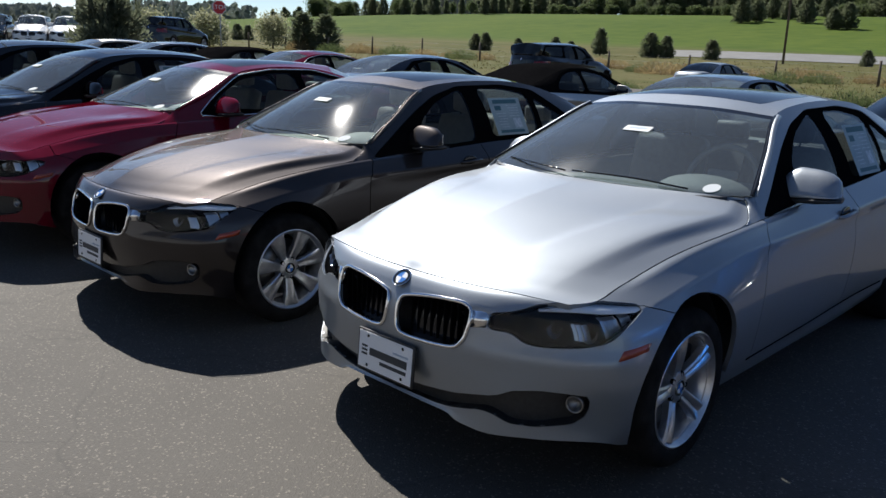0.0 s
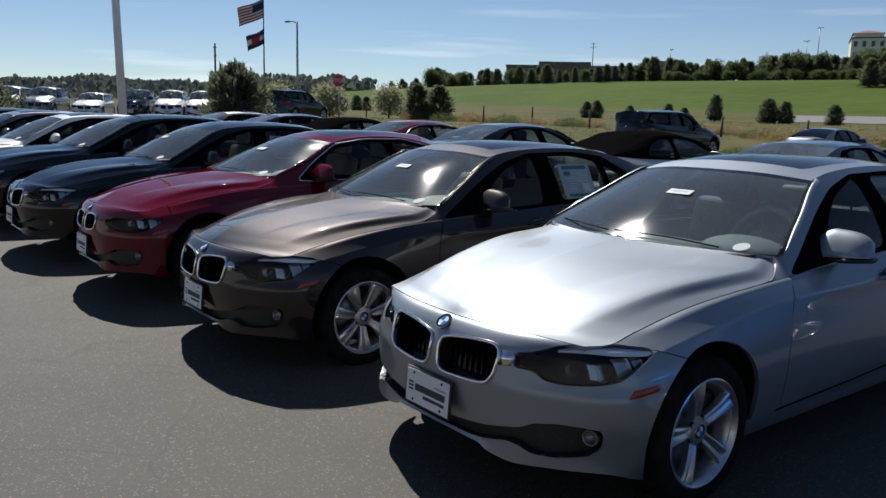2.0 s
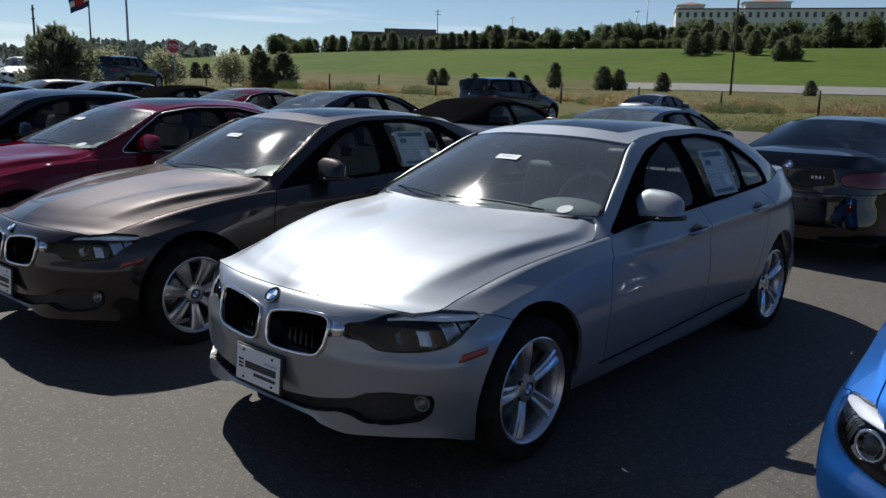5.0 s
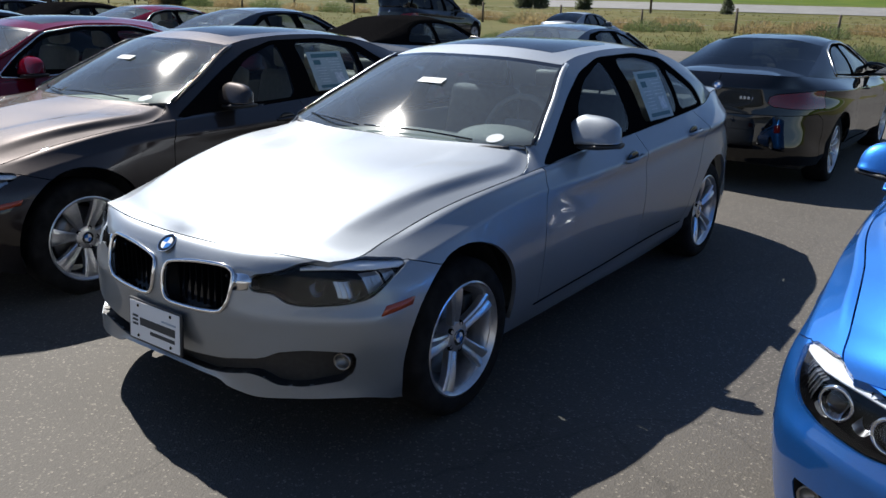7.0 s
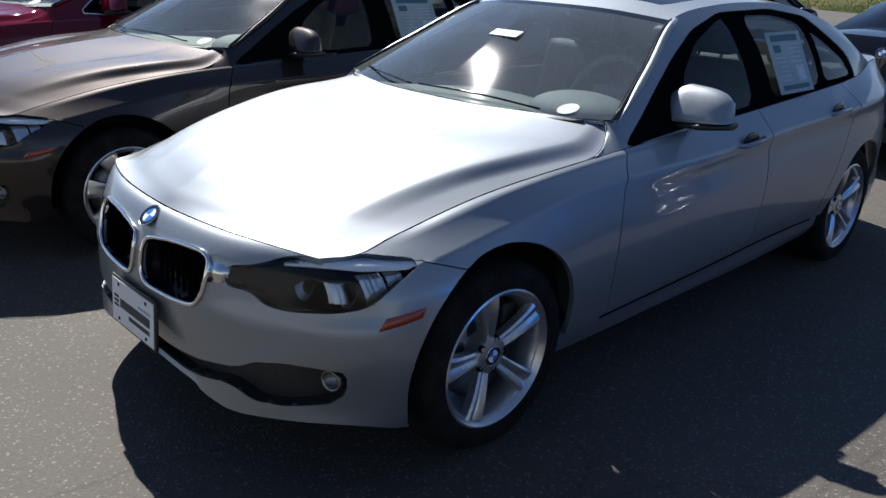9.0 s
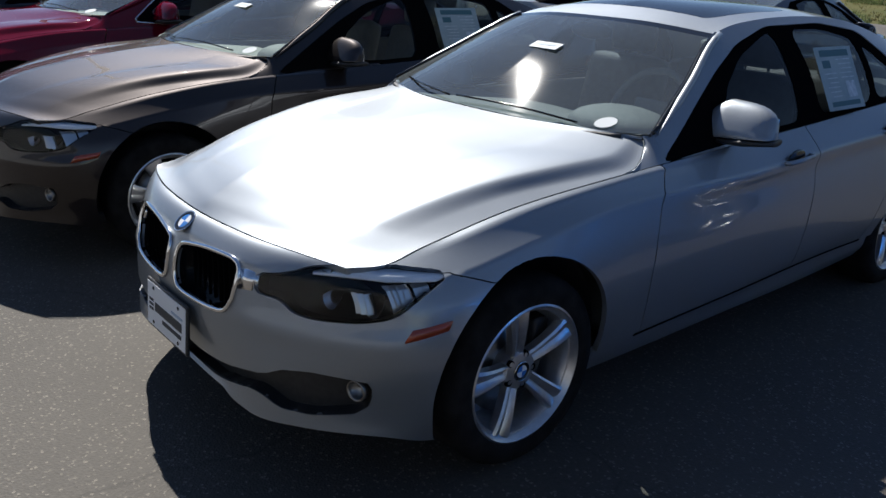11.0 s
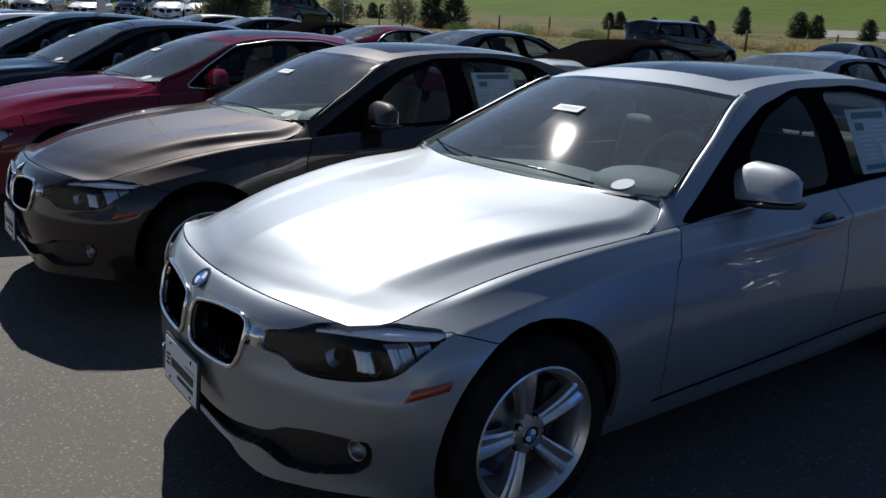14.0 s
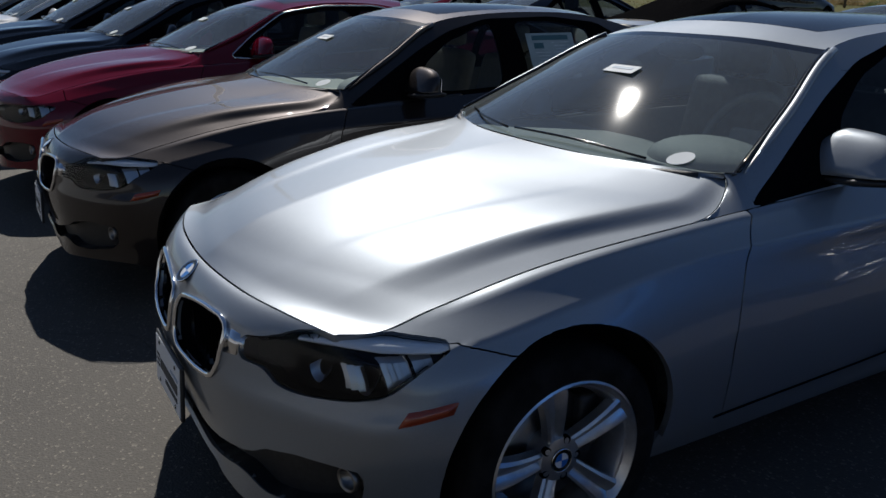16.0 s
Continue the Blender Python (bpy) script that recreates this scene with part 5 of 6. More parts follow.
M["meadow"] = meadow()
xs = [-2500, -1800, -1300, -1000, -800, -620, -480] + list(range(-400, 121, 20)) + [180, 260, 400, 700, 1200, 2000]
ys = [-1500, -700, -300, -150, -80, -40, -21, -10, 0] + list(range(10, 131, 5)) + list(range(140, 260, 12)) + [300, 400, 600, 900, 1400, 2200]
sheet_mesh("ground", xs, ys, land_z, M["meadow"], "dry tan field rising to a green grassy hill", .06)


# Past x 30 and y -45, unseen asphalt is added to keep reflections grey.
sheet_mesh("pavement", np.concatenate([np.linspace(-75, 30, 80), [45, 70, 110, 160, 300, 700]]), np.concatenate([[-160, -110, -70], np.linspace(-45, 4, 20), np.linspace(4.5, 34.5, 34)]), lot_z, M["asphalt"], "grey asphalt of the parking lot with pale specks")
sheet_mesh("road", np.linspace(-330, 150, 60), np.linspace(97.5, 105.5, 6), lambda x, y: float(land_z(x, y)) - .5 * float(smooth(58, 72, -unlaid(x, y)[0])), M["road"], "pale grey road crossing behind the field", -.06)


def bounce_wall():
    """An unseen pale wall added behind the walk; it bounces light onto the bumpers."""
    bm = bmesh.new()
    box(bm, 0, -18.2, 3.2, 70, .4, 6.6, None, .03)
    box(bm, 0, -18.0, 6.6, 70.6, .9, .35, None, .03)
    return tagged(part("bounce_wall_south", bm, M["pale_wall"], None, smooth=False), "unseen pale wall added behind the walk to brighten the bumpers", "wall", kind="structure")


M["pale_wall"] = varied(material("pale_render", (.74, .73, .70), .85), (.70, .69, .66), (.78, .77, .74), 2.5, bump=.1, bump_scale=180)
bounce_wall()


# ---- trees, fence, poles, buildings ----
rnd = random.Random(7)


def leaf_material(name, a, b, through_light=.6):
    m = material(name, a, .7)
    t = m.node_tree
    p = t.nodes["Principled BSDF"]
    g = t.nodes.new("ShaderNodeNewGeometry")
    r = t.nodes.new("ShaderNodeValToRGB")
    r.color_ramp.elements[0].color, r.color_ramp.elements[1].color = (*a, 1), (*b, 1)
    t.links.new(g.outputs["Random Per Island"], r.inputs[0])
    t.links.new(r.outputs[0], p.inputs["Base Color"])
    tl = t.nodes.new("ShaderNodeBsdfTranslucent")
    t.links.new(r.outputs[0], tl.inputs[0])
    mx = t.nodes.new("ShaderNodeMixShader")
    mx.inputs[0].default_value = through_light
    t.links.new(p.outputs[0], mx.inputs[1])
    t.links.new(tl.outputs[0], mx.inputs[2])
    t.links.new(mx.outputs[0], t.nodes["Material Output"].inputs[0])
    return m


M["needle"] = leaf_material("pine_needles", (.075, .092, .052), (.16, .178, .105))
M["leaf"] = leaf_material("leaves", (.052, .076, .030), (.115, .145, .058))
M["shrub"] = leaf_material("pale_needles", (.075, .090, .055), (.17, .185, .12))
# Paler and greyer than near leaves: distance haze put into the colour.
M["woods"] = leaf_material("hazed_foliage", (.10, .12, .11), (.15, .17, .15), .3)
M["blossom"] = leaf_material("pale_leaves", (.16, .17, .08), (.42, .42, .28))
M["bark"] = varied(material("bark", (.06, .045, .03), .9), (.04, .03, .022), (.09, .07, .05), 9, bump=.5)
M["dry"] = leaf_material("dry_grass_blades", (.085, .088, .034), (.14, .12, .055))
M["post"] = varied(material("weathered_post", (.10, .075, .055), .9), (.07, .055, .042), (.14, .105, .075), 14, bump=.4)
M["steel"] = varied(material("galvanised_steel", (.35, .36, .37), .45, .7), (.30, .31, .32), (.42, .43, .44), 6)
M["white_metal"] = varied(material("white_painted_metal", (.80, .80, .80), .45), (.75, .75, .75), (.84, .84, .83), 3)
M["stop_red"] = material("stop_sign_red", (.50, .015, .02), .4)
M["flag_red"] = material("flag_red", (.42, .02, .03), .8)
M["flag_white"] = material("flag_white", (.72, .72, .72), .8)
M["flag_blue"] = material("flag_navy", (.015, .025, .10), .8)
M["wall_brown"] = varied(material("brown_cladding", (.17, .14, .12), .85), (.15, .12, .10), (.20, .165, .14), .6)
M["wall_sand"] = varied(material("sand_render", (.76, .71, .64), .85), (.72, .67, .60), (.80, .75, .68), .5)
M["roof_tile"] = varied(material("reddish_roof", (.20, .09, .06), .85), (.17, .08, .055), (.24, .11, .075), .8)
M["straw"] = leaf_material("straw", (.16, .12, .055), (.30, .23, .12))
M["pane"] = material("dark_window_pane", (.03, .035, .045), .08)


def blade(bm, p, d, w, l):
    side = d.orthogonal().normalized() * w
    side.rotate(Matrix.Rotation(rnd.random() * 6.28, 3, d))
    a = bm.verts.new(p - side)
    b = bm.verts.new(p + side)
    c = bm.verts.new(p + d * l + side * .5)
    e = bm.verts.new(p + d * l - side * .5)
    bm.faces.new((a, b, c, e))


def tree(name, label, height, width, kind, count, leaf, spiky=False):
    t = new(name)
    tagged(t, label, "tree", "trees on the grassland")
    bm = bmesh.new()
    tube(bm, [(0, 0, -.1), (.02 * height, 0, height * .3), (0, .01 * height, height * .65), (0, 0, height * .93)], .1, 8, radii=[.035 * height, .026 * height, .015 * height, .004 * height])
    limbs = []
    for k in range(14):
        f = .18 + .72 * k / 14
        a = k * 2.4 + rnd.random()
        reach = width * .5 * ((1 - f) * 1.15 + .12 if kind == "pine" else math.sin(math.pi * min(1, f * .9 + .1)) * .85)
        p = Vector((0, 0, height * f))
        q = p + Vector((math.cos(a) * reach, math.sin(a) * reach, height * (.04 if kind == "pine" else .12)))
        tube(bm, [p, (p + q) / 2 + Vector((0, 0, .02 * height)), q], .01, 5, radii=[.010 * height, .007 * height, .002 * height])
        limbs.append((p, q, reach))
    part("trunk", bm, M["bark"], t)
    bm = bmesh.new()
    for i in range(count):
        if kind == "pine":
            f = rnd.random() ** 1.25
            a = rnd.random() * math.tau
            lump = .75 + .25 * math.sin(a * 3 + f * 9) + .15 * math.sin(a * 5 - f * 17)
            r = width * .5 * (math.sin(math.pi * min(1, .16 + .84 * f)) ** .6 * (1.12 - .45 * f) + .04) * lump * rnd.random() ** .45
            p = Vector((math.cos(a) * r, math.sin(a) * r, height * (.06 + .94 * f)))
            d = Vector((math.cos(a), math.sin(a), .55 + rnd.gauss(0, .5))).normalized()
            blade(bm, p, d, .014 * height * rnd.uniform(.6, 1.3), .085 * height * rnd.uniform(.5, 1.5))
        else:
            p0, q0, reach = limbs[rnd.randrange(len(limbs))]
            c = p0.lerp(q0, rnd.uniform(.35, 1.05))
            s = .13 * width
            p = c + Vector((rnd.gauss(0, s), rnd.gauss(0, s), rnd.gauss(0, s * .8)))
            p.z = max(p.z, height * .12)
            d = Vector((rnd.gauss(0, 1), rnd.gauss(0, 1), rnd.gauss(.2, .7))).normalized()
            blade(bm, p, d, .022 * height * rnd.uniform(.6, 1.3), .05 * height * rnd.uniform(.6, 1.4))
    for i in range(34 if spiky else 0):
        a, r = rnd.random() * math.tau, width * .42 * rnd.random() ** .6
        z = height * (.55 + .38 * (1 - r / width * 2) + rnd.uniform(-.1, .05))
        for k in range(30):
            p = Vector((math.cos(a) * r + rnd.gauss(0, .02), math.sin(a) * r + rnd.gauss(0, .02), z + height * .2 * k / 30))
            d = Vector((rnd.gauss(0, .5), rnd.gauss(0, .5), 1)).normalized()
            blade(bm, p, d, .008 * height, .07 * height)
    part("crown", bm, M[leaf], t, smooth=False)
    return t


def at_bearing(bearing, y=None, r=None):
    """A place on the land by its bearing to the left of +y from the walk, and its y or range."""
    b = radians(bearing - 0.3)
    r = r if r is not None else (y + 2.5) / math.cos(b)
    return laid(3.1 - r * math.sin(b), -2.5 + r * math.cos(b))


SHRUB = tree("pine_shrub", "dense dark green young pine beside the lot", 2.75, 4.0, "pine", 9000, "shrub", True)
x, y = at_bearing(63.2, r=45)
SHRUB.matrix_basis = pose(x, y, .30 + float(rise(x, y))) @ Matrix.Diagonal((.82, .82, 1.08, 1))
PINE = tree("pine_tree", "small dark green pine on the grassland", 3.0, 1.9, "pine", 2600, "needle")
x, y = at_bearing(35.3, y=91)
PINE.matrix_basis = pose(x, y, float(land_z(x, y)) - .1)
BROAD = tree("leafy_tree", "round green leafy tree on the ridge", 6.5, 5.5, "broad", 2600, "leaf")
x, y = at_bearing(30.0, y=232)
BROAD.matrix_basis = pose(x, y, float(land_z(x, y)) - .2)
TALL = tree("pine_tree", "tall dark pine on the ridge", 7.0, 4.6, "pine", 2600, "needle")
x, y = at_bearing(38.0, y=230)
TALL.matrix_basis = pose(x, y, float(land_z(x, y)) - .2)
PALE = tree("blossom_tree", "small pale flowering tree by the stop sign", 3.2, 3.6, "broad", 3600, "blossom")
x, y = at_bearing(54.3, r=105)
PALE.matrix_basis = pose(x, y, float(land_z(x, y)))


def plant(src, bearing, scale, y=None, r=None, wide=1.0, sink=.15):
    x, y = at_bearing(bearing, y, r)
    c = copy_thing(src, pose(x, y, float(land_z(x, y)) - .06 - sink * scale, 0, 0, rnd.uniform(0, 360)) @ Matrix.Diagonal((scale * wide, scale * wide, scale, 1)))
    return c


plant(SHRUB, 76.4, 1.1, r=42)
for b, s, r in ((52.6, 1.25, 100), (51.3, 1.2, 98), (57.0, .8, 170), (56.2, .9, 170), (55.6, .85, 172)):
    plant(PINE, b, s, r=r, wide=1.35)
for b, s in ((42.6, .75), (42.0, .8), (40.1, .6), (37.9, .7), (37.0, .55), (32.4, .95), (31.5, .85), (28.9, .75), (20.5, .55), (9.0, .8), (3.0, .7)):
    plant(PINE, b, s * .95, y=91, wide=rnd.uniform(1.2, 1.45))


def weed(name, label, height, width, leaf, count):
    """A clump of tall weeds: arching blades."""
    t = new(name)
    tagged(t, label, "weeds", "weeds at the edge of the field")
    bm = bmesh.new()
    for i in range(count):
        a, r = rnd.random() * math.tau, width * .5 * rnd.random() ** .6
        z = height * rnd.random() ** 1.4 * (1 - .6 * (2 * r / width) ** 2) * .85
        d = Vector((math.cos(a) * .5 + rnd.gauss(0, .4), math.sin(a) * .5 + rnd.gauss(0, .4), 1)).normalized()
        blade(bm, Vector((math.cos(a) * r, math.sin(a) * r, z - .03)), d, height * .012 * rnd.uniform(.6, 1.5), height * rnd.uniform(.12, .3))
    part("foliage", bm, M[leaf], t, smooth=False)
    return t


WEED = weed("weed_clump", "low green weeds at the edge of the asphalt", .75, 1.7, "leaf", 1100)
x, y = at_bearing(21.5, y=36)
WEED.matrix_basis = pose(x, y, float(land_z(x, y)) - .06)
TAN = weed("weed_clump", "tall dry tan grass clump beside the fence", 1.1, 2.2, "straw", 1100)
x, y = at_bearing(49.5, y=57)
TAN.matrix_basis = pose(x, y, float(land_z(x, y)) - .06)
for b, s, y, w in ((18.0, .9, 36.5, 1.3), (26.0, .8, 36, 1.1), (12.0, 1.0, 35.6, 1.4), (15.0, .7, 36.2, 1.2), (29.5, .7, 36.5, 1.2), (8.5, .9, 36, 1.2), (34.0, .7, 37, 1.2), (23.5, .6, 36.4, 1.5), (5.0, .9, 36, 1.3), (10.2, .8, 36.3, 1.5), (13.4, .9, 36.1, 1.4), (16.5, .8, 36.6, 1.5), (19.6, .9, 36.2, 1.4), (31.8, .6, 36.4, 1.3), (6.8, .8, 36.5, 1.4)):
    plant(WEED, b, s, y=y, wide=w, sink=0)
for b, s, y in ((47.3, 1.4, 58), (23.0, 1.1, 58), (14.8, 1.2, 56), (8.0, 1.2, 57), (25.2, 1.2, 55), (43.5, 1.3, 60), (37.5, 1.1, 61), (33.0, 1.0, 59), (51.0, 1.3, 57)):
    plant(WEED, b, s, y=y, wide=1.3, sink=0)
for k in range(26):
    plant(TAN, 53 - k * 1.9 + rnd.uniform(-.7, .7), rnd.uniform(.6, 1.05), y=58 + rnd.uniform(-4, 8), wide=rnd.uniform(1.0, 1.8), sink=0)
plant(PALE, 57.8, 1.0, r=100)
plant(PALE, 60.8, 1.1, r=120)
# the ridge
RIDGE = (  # from bearing, to bearing, count, smallest, largest, share of pines, nearest, farthest
    (54.4, 52.4, 6, .45, .75, 1.0, 222, 240), (52.0, 50.7, 8, 1.0, 1.3, .6, 226, 244), (50.6, 49.8, 4, .75, .95, .2, 222, 230),
    (49.6, 49.5, 1, .8, .8, 1, 226, 230), (48.9, 47.8, 4, .8, 1.0, 1, 226, 232), (47.4, 46.4, 5, .75, .95, .6, 224, 236),
    (46.1, 41.0, 12, .5, .8, .8, 198, 216), (40.9, 38.4, 7, .75, 1.1, .6, 218, 236), (38.2, 33.0, 17, .65, .95, .8, 218, 242),
    (33.0, 27.0, 27, .75, 1.1, .6, 216, 244), (27.0, 11.0, 40, .7, 1.15, .6, 216, 246))
for b0, b1, n, s0, s1, pines, y0, y1 in RIDGE:
    for k in range(n):
        src = TALL if rnd.random() < pines else BROAD
        plant(src, b0 + (b1 - b0) * (k + rnd.uniform(.1, .9)) / n, rnd.uniform(s0, s1), y=rnd.uniform(y0, y1), wide=rnd.uniform(.8, 1.2))
for k in range(46):
    plant(BROAD, 38 - k * .52 + rnd.uniform(-.2, .2), rnd.uniform(.28, .42), y=rnd.uniform(214, 222), wide=1.5)
for k in range(9):
    plant(TALL, 27.2 - k * .7 + rnd.uniform(-.2, .2), rnd.uniform(.5, .8), y=rnd.uniform(165, 212), wide=1.2)


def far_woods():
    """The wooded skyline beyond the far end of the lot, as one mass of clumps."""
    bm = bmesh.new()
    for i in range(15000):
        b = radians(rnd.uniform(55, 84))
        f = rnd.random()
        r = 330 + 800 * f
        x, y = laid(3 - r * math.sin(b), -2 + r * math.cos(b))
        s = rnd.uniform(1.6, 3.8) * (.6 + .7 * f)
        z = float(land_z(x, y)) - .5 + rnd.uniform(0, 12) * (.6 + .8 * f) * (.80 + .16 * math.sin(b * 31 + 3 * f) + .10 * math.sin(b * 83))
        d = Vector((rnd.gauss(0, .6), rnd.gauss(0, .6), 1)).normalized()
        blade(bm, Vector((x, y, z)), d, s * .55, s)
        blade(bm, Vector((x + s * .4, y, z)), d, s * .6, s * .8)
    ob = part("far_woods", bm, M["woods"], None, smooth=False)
    return tagged(ob, "hazy wooded hills along the far skyline", "woods", kind="stuff")


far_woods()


def dry_grass():
    bm = bmesh.new()
    for i in range(5000):
        b = radians(rnd.uniform(2, 62))
        y = 37.5 + 55 * rnd.random() ** 1.6
        r = (y + 2.5) / math.cos(b)
        if r > 150:
            continue
        x, y = laid(3 - r * math.sin(b), y)
        z = float(land_z(x, y)) - .06
        for k in range(4):
            d = Vector((rnd.gauss(0, .35), rnd.gauss(0, .35), 1)).normalized()
            blade(bm, Vector((x + rnd.gauss(0, .12), y + rnd.gauss(0, .12), z)), d, rnd.uniform(.012, .03), rnd.uniform(.05, .15))
    ob = part("field_grass", bm, M["dry"], None, smooth=False)
    return tagged(ob, "dry tan and green grass of the field", "grass", kind="stuff")


dry_grass()

# fence of posts and wires along the field
fence = new("fence")
tagged(fence, "weathered wooden post and wire fence along the field", "fence")
posts = []
for k in range(20):
    x = 8 - 6.6 * k
    x, y = laid(x, 57.5 + .03 * k + rnd.uniform(-.3, .3))
    z = float(land_z(x, y)) - .06
    bm = bmesh.new()
    lean = rnd.uniform(-.05, .05)
    tube(bm, [(x, y, z - .2), (x + lean, y, z + 1.45 * rnd.uniform(.92, 1.1))], .085, 8, radii=[.09, .075])
    part("post", bm, M["post"], fence)
    posts.append((x, y, z))
for h in (.45, .85, 1.2):
    bm = bmesh.new()
    tube(bm, [(x, y, z + h) for x, y, z in posts], .006, 4)
    part("wire", bm, M["steel"], fence)


def pole(name, label, x, y, z, height, r0, r1, mat, category="pole"):
    p = new(name)
    p.matrix_basis = pose(x, y, z)
    tagged(p, label, category)
    bm = bmesh.new()
    tube(bm, [(0, 0, -.3), (0, 0, height)], r0, 14, radii=[r0, r1])
    part("shaft", bm, mat, p)
    return p


# lamp posts
x, y = at_bearing(69.45, r=33)
lean = Matrix.Rotation(radians(-1.3), 4, Vector((-.94, .35, 0)))
big = pole("lamp_post", "tall white painted lamp post in the lot", x, y, .05 + float(rise(x, y)), 10.5, .135, .10, M["white_metal"], "lamp post")
big.matrix_basis = big.matrix_basis @ lean
bm = bmesh.new()
box(bm, .55, 0, 10.4, .9, .4, .16, None, .05)
part("lamp_head", bm, M["white_metal"], big)
x, y = at_bearing(59.65, r=92)
lp = pole("street_lamp", "grey steel street lamp with one short arm", x, y, .4 + float(rise(x, y)), 8.7, .13, .08, M["steel"], "street lamp")
bm = bmesh.new()
tube(bm, [(0, 0, 8.6), (-.25, -.3, 8.75), (-.45, -.5, 8.75)], .05, 8)
part("arm", bm, M["steel"], lp)
bm = bmesh.new()
box(bm, -.6, -.68, 8.72, .55, .35, .14, Matrix(), .04)
part("lamp_head", bm, M["steel"], lp)
for b, top, yy in ((30.1, 24.3, 236), (30.7, 21.2, 238), (38.0, 20.0, 234), (24.6, 20.0, 232)):
    x, y = at_bearing(b, y=yy)
    z = float(land_z(x, y))
    q = pole("street_lamp", "thin grey lamp post on the ridge", x, y, z, top + float(rise(x, y)) - z, .14, .09, M["steel"], "street lamp")
    bm = bmesh.new()
    box(bm, 0, 0, top + float(rise(x, y)) - z, 1.7, .4, .2, None, .05)
    part("lamp_head", bm, M["steel"], q)
# utility poles
for b, r, top, arm in ((64.3, 130, 9.1, .9), (42.4, 330, 24.0, 2.6)):
    x, y = at_bearing(b, r=r)
    z, top = float(land_z(x, y)), top + float(rise(x, y))
    q = pole("utility_pole", "dark wooden utility pole with a crossarm", x, y, z, top - z, .16, .11, M["post"], "utility pole")
    for k in range(2):
        bm = bmesh.new()
        box(bm, 0, 0, top - z - .5 - k * 1.1, arm, .12, .12)
        part("crossarm", bm, M["post"], q, smooth=False)
x, y = at_bearing(24.95, y=88)
pole("utility_pole", "dark wooden pole beside the road", x, y, float(land_z(x, y)), 13.5, .12, .09, M["post"], "utility pole")

# flagpole with two flags
x, y = at_bearing(61.55, r=110)
fp = pole("flagpole", "tall dark flagpole flying two flags", x, y, .4 + float(rise(x, y)), 13.5, .10, .05, M["gloss_black"], "flagpole")
bm = bmesh.new()
bmesh.ops.create_uvsphere(bm, u_segments=12, v_segments=8, radius=.12, matrix=Matrix.Translation((0, 0, 13.55)))
part("finial", bm, M["satin"], fp)


def cloth(bm, u0, u1, v0, v1, top, length, height, lift, n=10):
    """A piece of a waving flag: u along the fly, v down the hoist."""
    def at(u, v, off):
        w = .16 * math.sin(u * 6 + v * 1.6) * u
        return Vector((-length * u * .85 + .25 * w, -length * u * .52 + w + off, top - height * v - lift * u - .10 * u * math.sin(u * 5)))
    lo = [[bm.verts.new(at(u0 + (u1 - u0) * i / n, v, 0)) for v in (v0, v1)] for i in range(n + 1)]
    hi = [[bm.verts.new(at(u0 + (u1 - u0) * i / n, v, .012)) for v in (v0, v1)] for i in range(n + 1)]
    for g in (lo, hi):
        for a, b in zip(g, g[1:]):
            bm.faces.new((a[0], a[1], b[1], b[0]))
    for i in (0, 1):
        for k in range(n):
            bm.faces.new((lo[k][i], lo[k + 1][i], hi[k + 1][i], hi[k][i]))
    return bm


flag = new("flag")
flag.matrix_basis = fp.matrix_basis
tagged(flag, "striped red and white flag with a navy corner on its pole", "flag")
for k in range(13):
    part("stripe", cloth(bmesh.new(), .42 if k < 7 else 0, 1, k / 13, (k + 1) / 13, 12.5, 3.4, 2.0, 1.0), M["flag_red" if k % 2 == 0 else "flag_white"], flag)
part("canton", cloth(bmesh.new(), 0, .42, 0, 7 / 13, 12.5, 3.4, 2.0, 1.0), M["flag_blue"], flag)
flag = new("flag")
flag.matrix_basis = fp.matrix_basis
tagged(flag, "navy and white banded flag with a red patch on its pole", "flag")
for v0, v1, mat in ((0, .33, "flag_blue"), (.33, .67, "flag_white"), (.67, 1, "flag_blue")):
    part("band", cloth(bmesh.new(), 0, 1, v0, v1, 9.3, 2.3, 1.6, .9), M[mat], flag)
part("patch", cloth(bmesh.new(), .22, .62, .25, .75, 9.3, 2.3, 1.6, .9), M["flag_red"], flag).location = (-.02, -.05, 0)

# stop sign
x, y = at_bearing(57.25, r=58)
sign = pole("stop_sign", "red octagonal stop sign on a steel post", x, y, .55 + float(rise(x, y)), 2.75, .035, .03, M["steel"], "stop sign")
for rr, mat, th in ((.40, "flag_white", .006), (.365, "stop_red", .012)):
    bm = bmesh.new()
    mm = Matrix.Translation((0, -.05, 2.5)) @ Matrix.Rotation(radians(57), 4, "Z") @ Matrix.Rotation(radians(-90), 4, "Z")
    lathe(bm, [(0, th), (rr, th), (rr, -th), (0, -th)], 8, mm @ Matrix.Rotation(radians(22.5), 4, "X"))
    part("face" if mat == "stop_red" else "border", bm, M[mat], sign, smooth=False)
cu = bpy.data.curves.new("lettering", "FONT")
cu.body, cu.size, cu.align_x, cu.align_y, cu.extrude = "STOP", .33, "CENTER", "CENTER", .004
tmp = new("lettering_curve", cu)
dg = bpy.context.evaluated_depsgraph_get()
me = bpy.data.meshes.new_from_object(tmp.evaluated_get(dg))
bpy.data.objects.remove(tmp)
me.materials.clear()
me.materials.append(M["flag_white"])
letters = new("lettering", me)
letters.parent = sign
letters.matrix_basis = Matrix.Translation((0, -.05, 2.5)) @ Matrix.Rotation(radians(57), 4, "Z") @ pose(0, -.018, 0, 90, 0, 0)


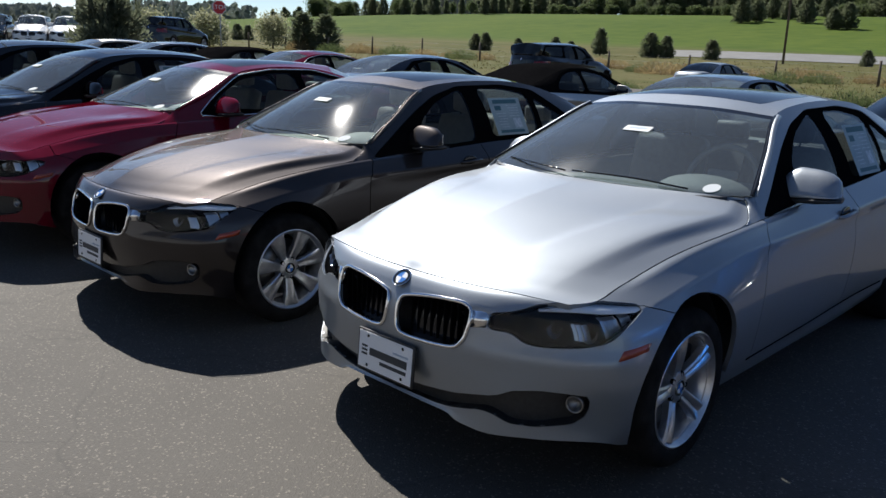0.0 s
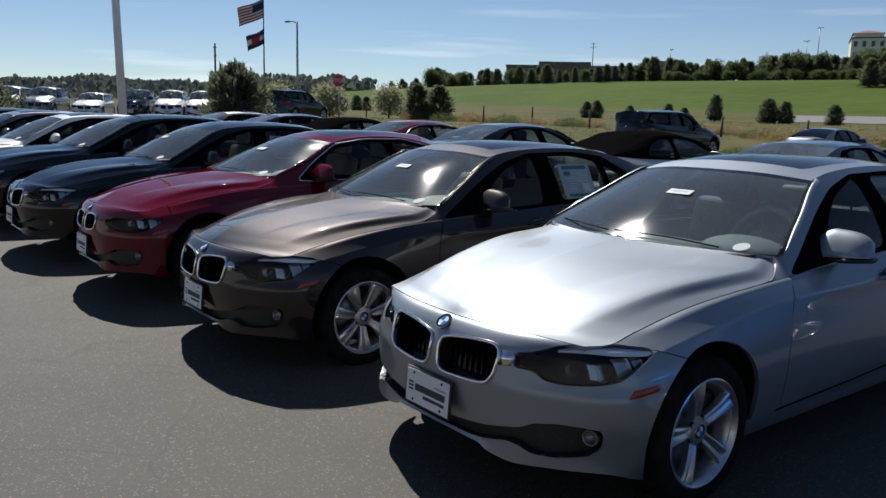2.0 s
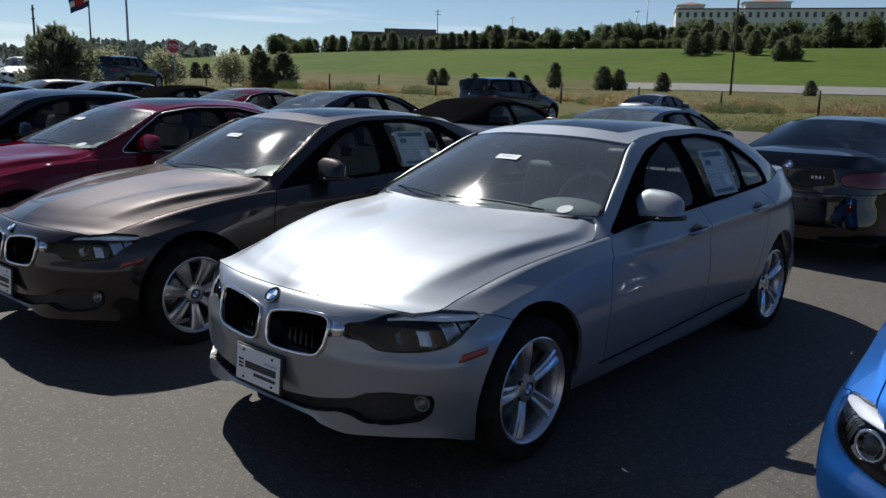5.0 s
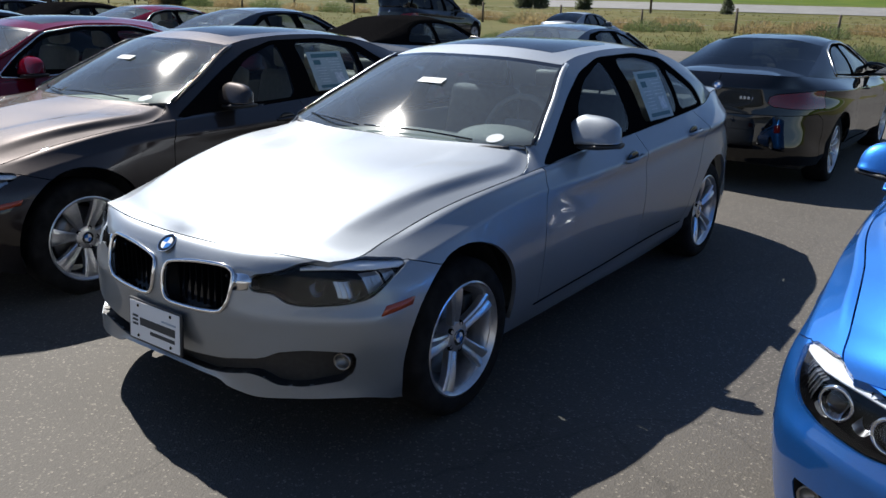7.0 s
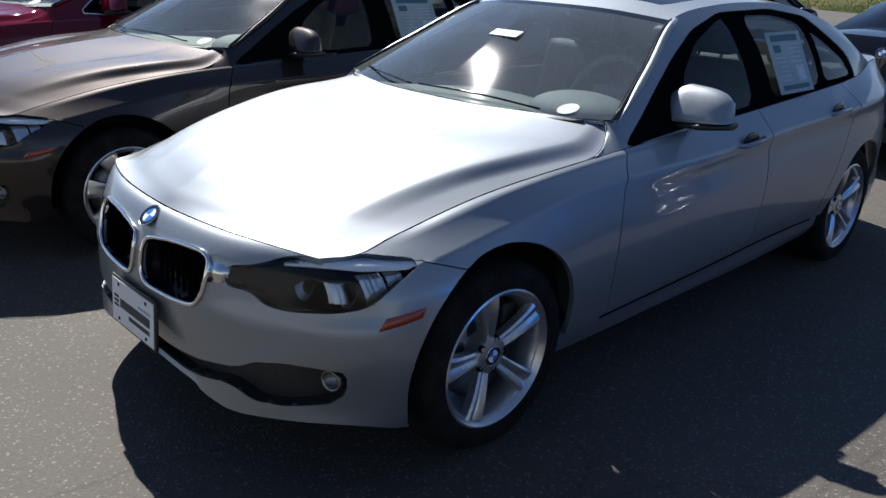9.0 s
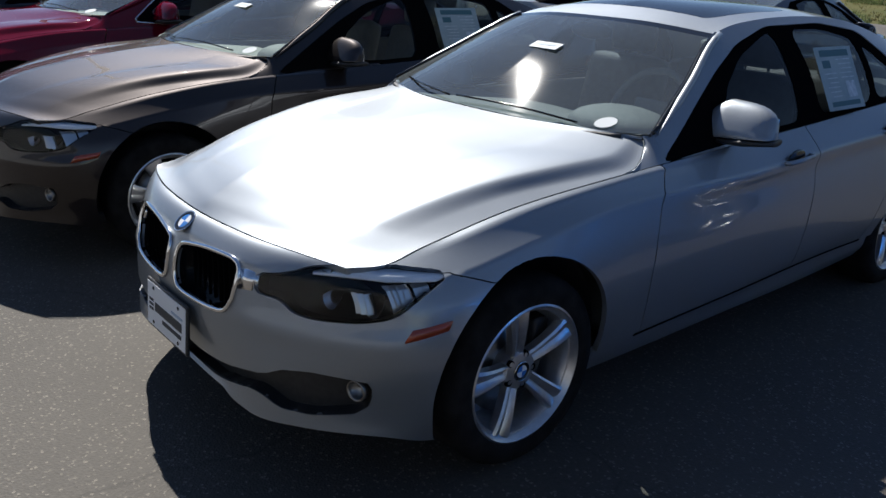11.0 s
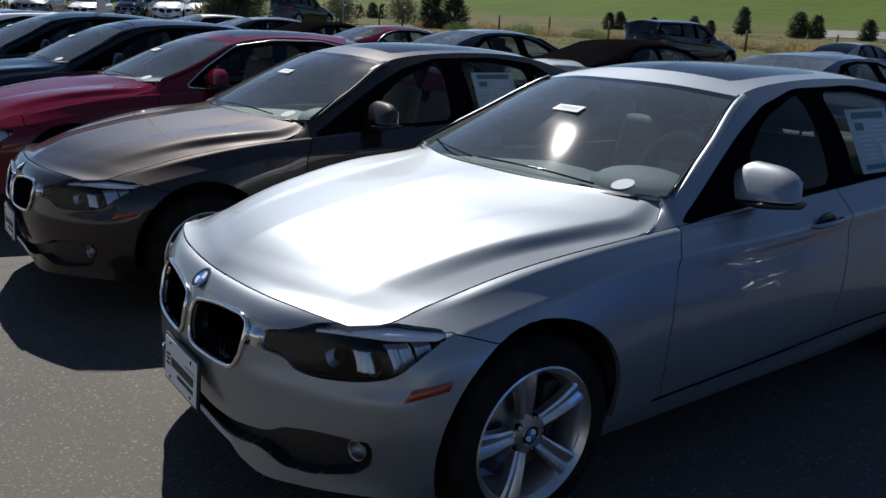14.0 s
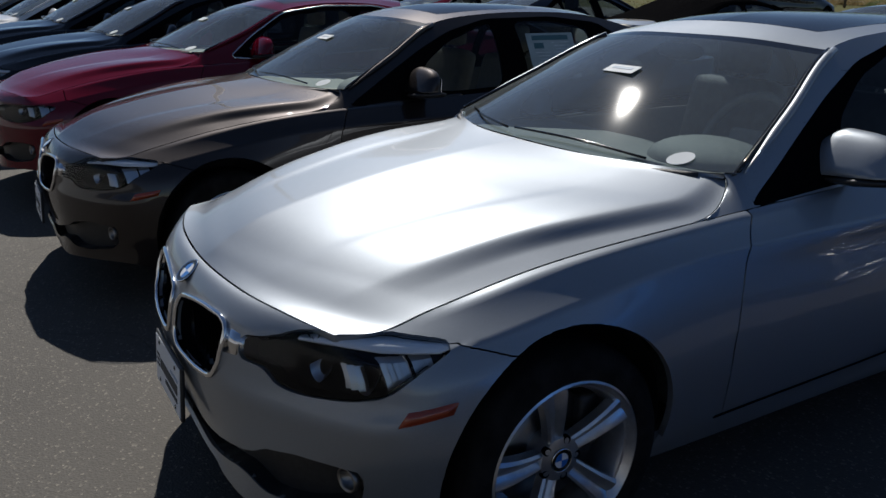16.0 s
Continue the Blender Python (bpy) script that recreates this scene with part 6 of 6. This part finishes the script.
def building(name, label, b0, b1, r, base, top, wall, floors, bays, roofs=()):
    """A long block facing the lot between two bearings, with rows of windows set into its wall."""
    x0, y0 = at_bearing(b0, r=r)
    x1, y1 = at_bearing(b1, r=r)
    w, h = math.hypot(x1 - x0, y1 - y0), top - base
    t = new(name)
    t.matrix_basis = Matrix.Translation((x0, y0, base + float(rise(x0, y0)))) @ Matrix.Rotation(math.atan2(y1 - y0, x1 - x0), 4, "Z")
    tagged(t, label, "building")
    bm = bmesh.new()
    box(bm, w / 2, 8, h / 2 - 1, w, 16, h + 2)
    body = part("wall", bm, wall, t, smooth=False)
    bm = bmesh.new()
    box(bm, w / 2, 8, h + .2, w + .6, 16.6, .4)
    part("roof", bm, M["wall_brown"], t, smooth=False)
    for a, b, up in roofs:
        bm = bmesh.new()
        box(bm, w * (a + b) / 2, 6, h + up / 2 + .3, w * (b - a), 9, up)
        block = part("roof_block", bm, wall, t, smooth=False)
        if floors < 3:
            continue
        bm = bmesh.new()
        mm = Matrix.Translation((w * (a + b) / 2, 6, h + up + .3))
        bmesh.ops.create_cone(bm, cap_ends=True, segments=4, radius1=w * (b - a) * .78, radius2=.5, depth=1.2, matrix=mm @ Matrix.Translation((0, 0, .6)) @ Matrix.Diagonal((1, 9 / (w * (b - a)), 1, 1)) @ Matrix.Rotation(radians(45), 4, "Z"))
        part("block_roof", bm, M["roof_tile"], block, smooth=False)
    for f in range(floors):
        for k in range(bays):
            bm = bmesh.new()
            cx, cz = w * (k + .5) / bays, h * (f + .5) / floors
            ww, hh = w / bays * .42, h / floors * .5
            box(bm, cx, -.02, cz, ww + .3, .16, hh + .3)
            fr = part("window", bm, wall, t, smooth=False)
            bm = bmesh.new()
            box(bm, cx, -.08, cz, ww, .06, hh)
            part("pane", bm, M["pane"], fr, smooth=False)
    return t


building("office_building", "long low brown office building on the ridge", 47.4, 37.9, 385, 11, 18.3, M["wall_brown"], 2, 26, ((.20, .52, 1.6), (.86, .995, 2.4)))
building("hotel", "sand-coloured hotel block with rows of windows", 28.45, 17.0, 330, 12, 25.5, M["wall_sand"], 4, 26, ((.01, .14, 1.4), (.34, .56, 2.2)))
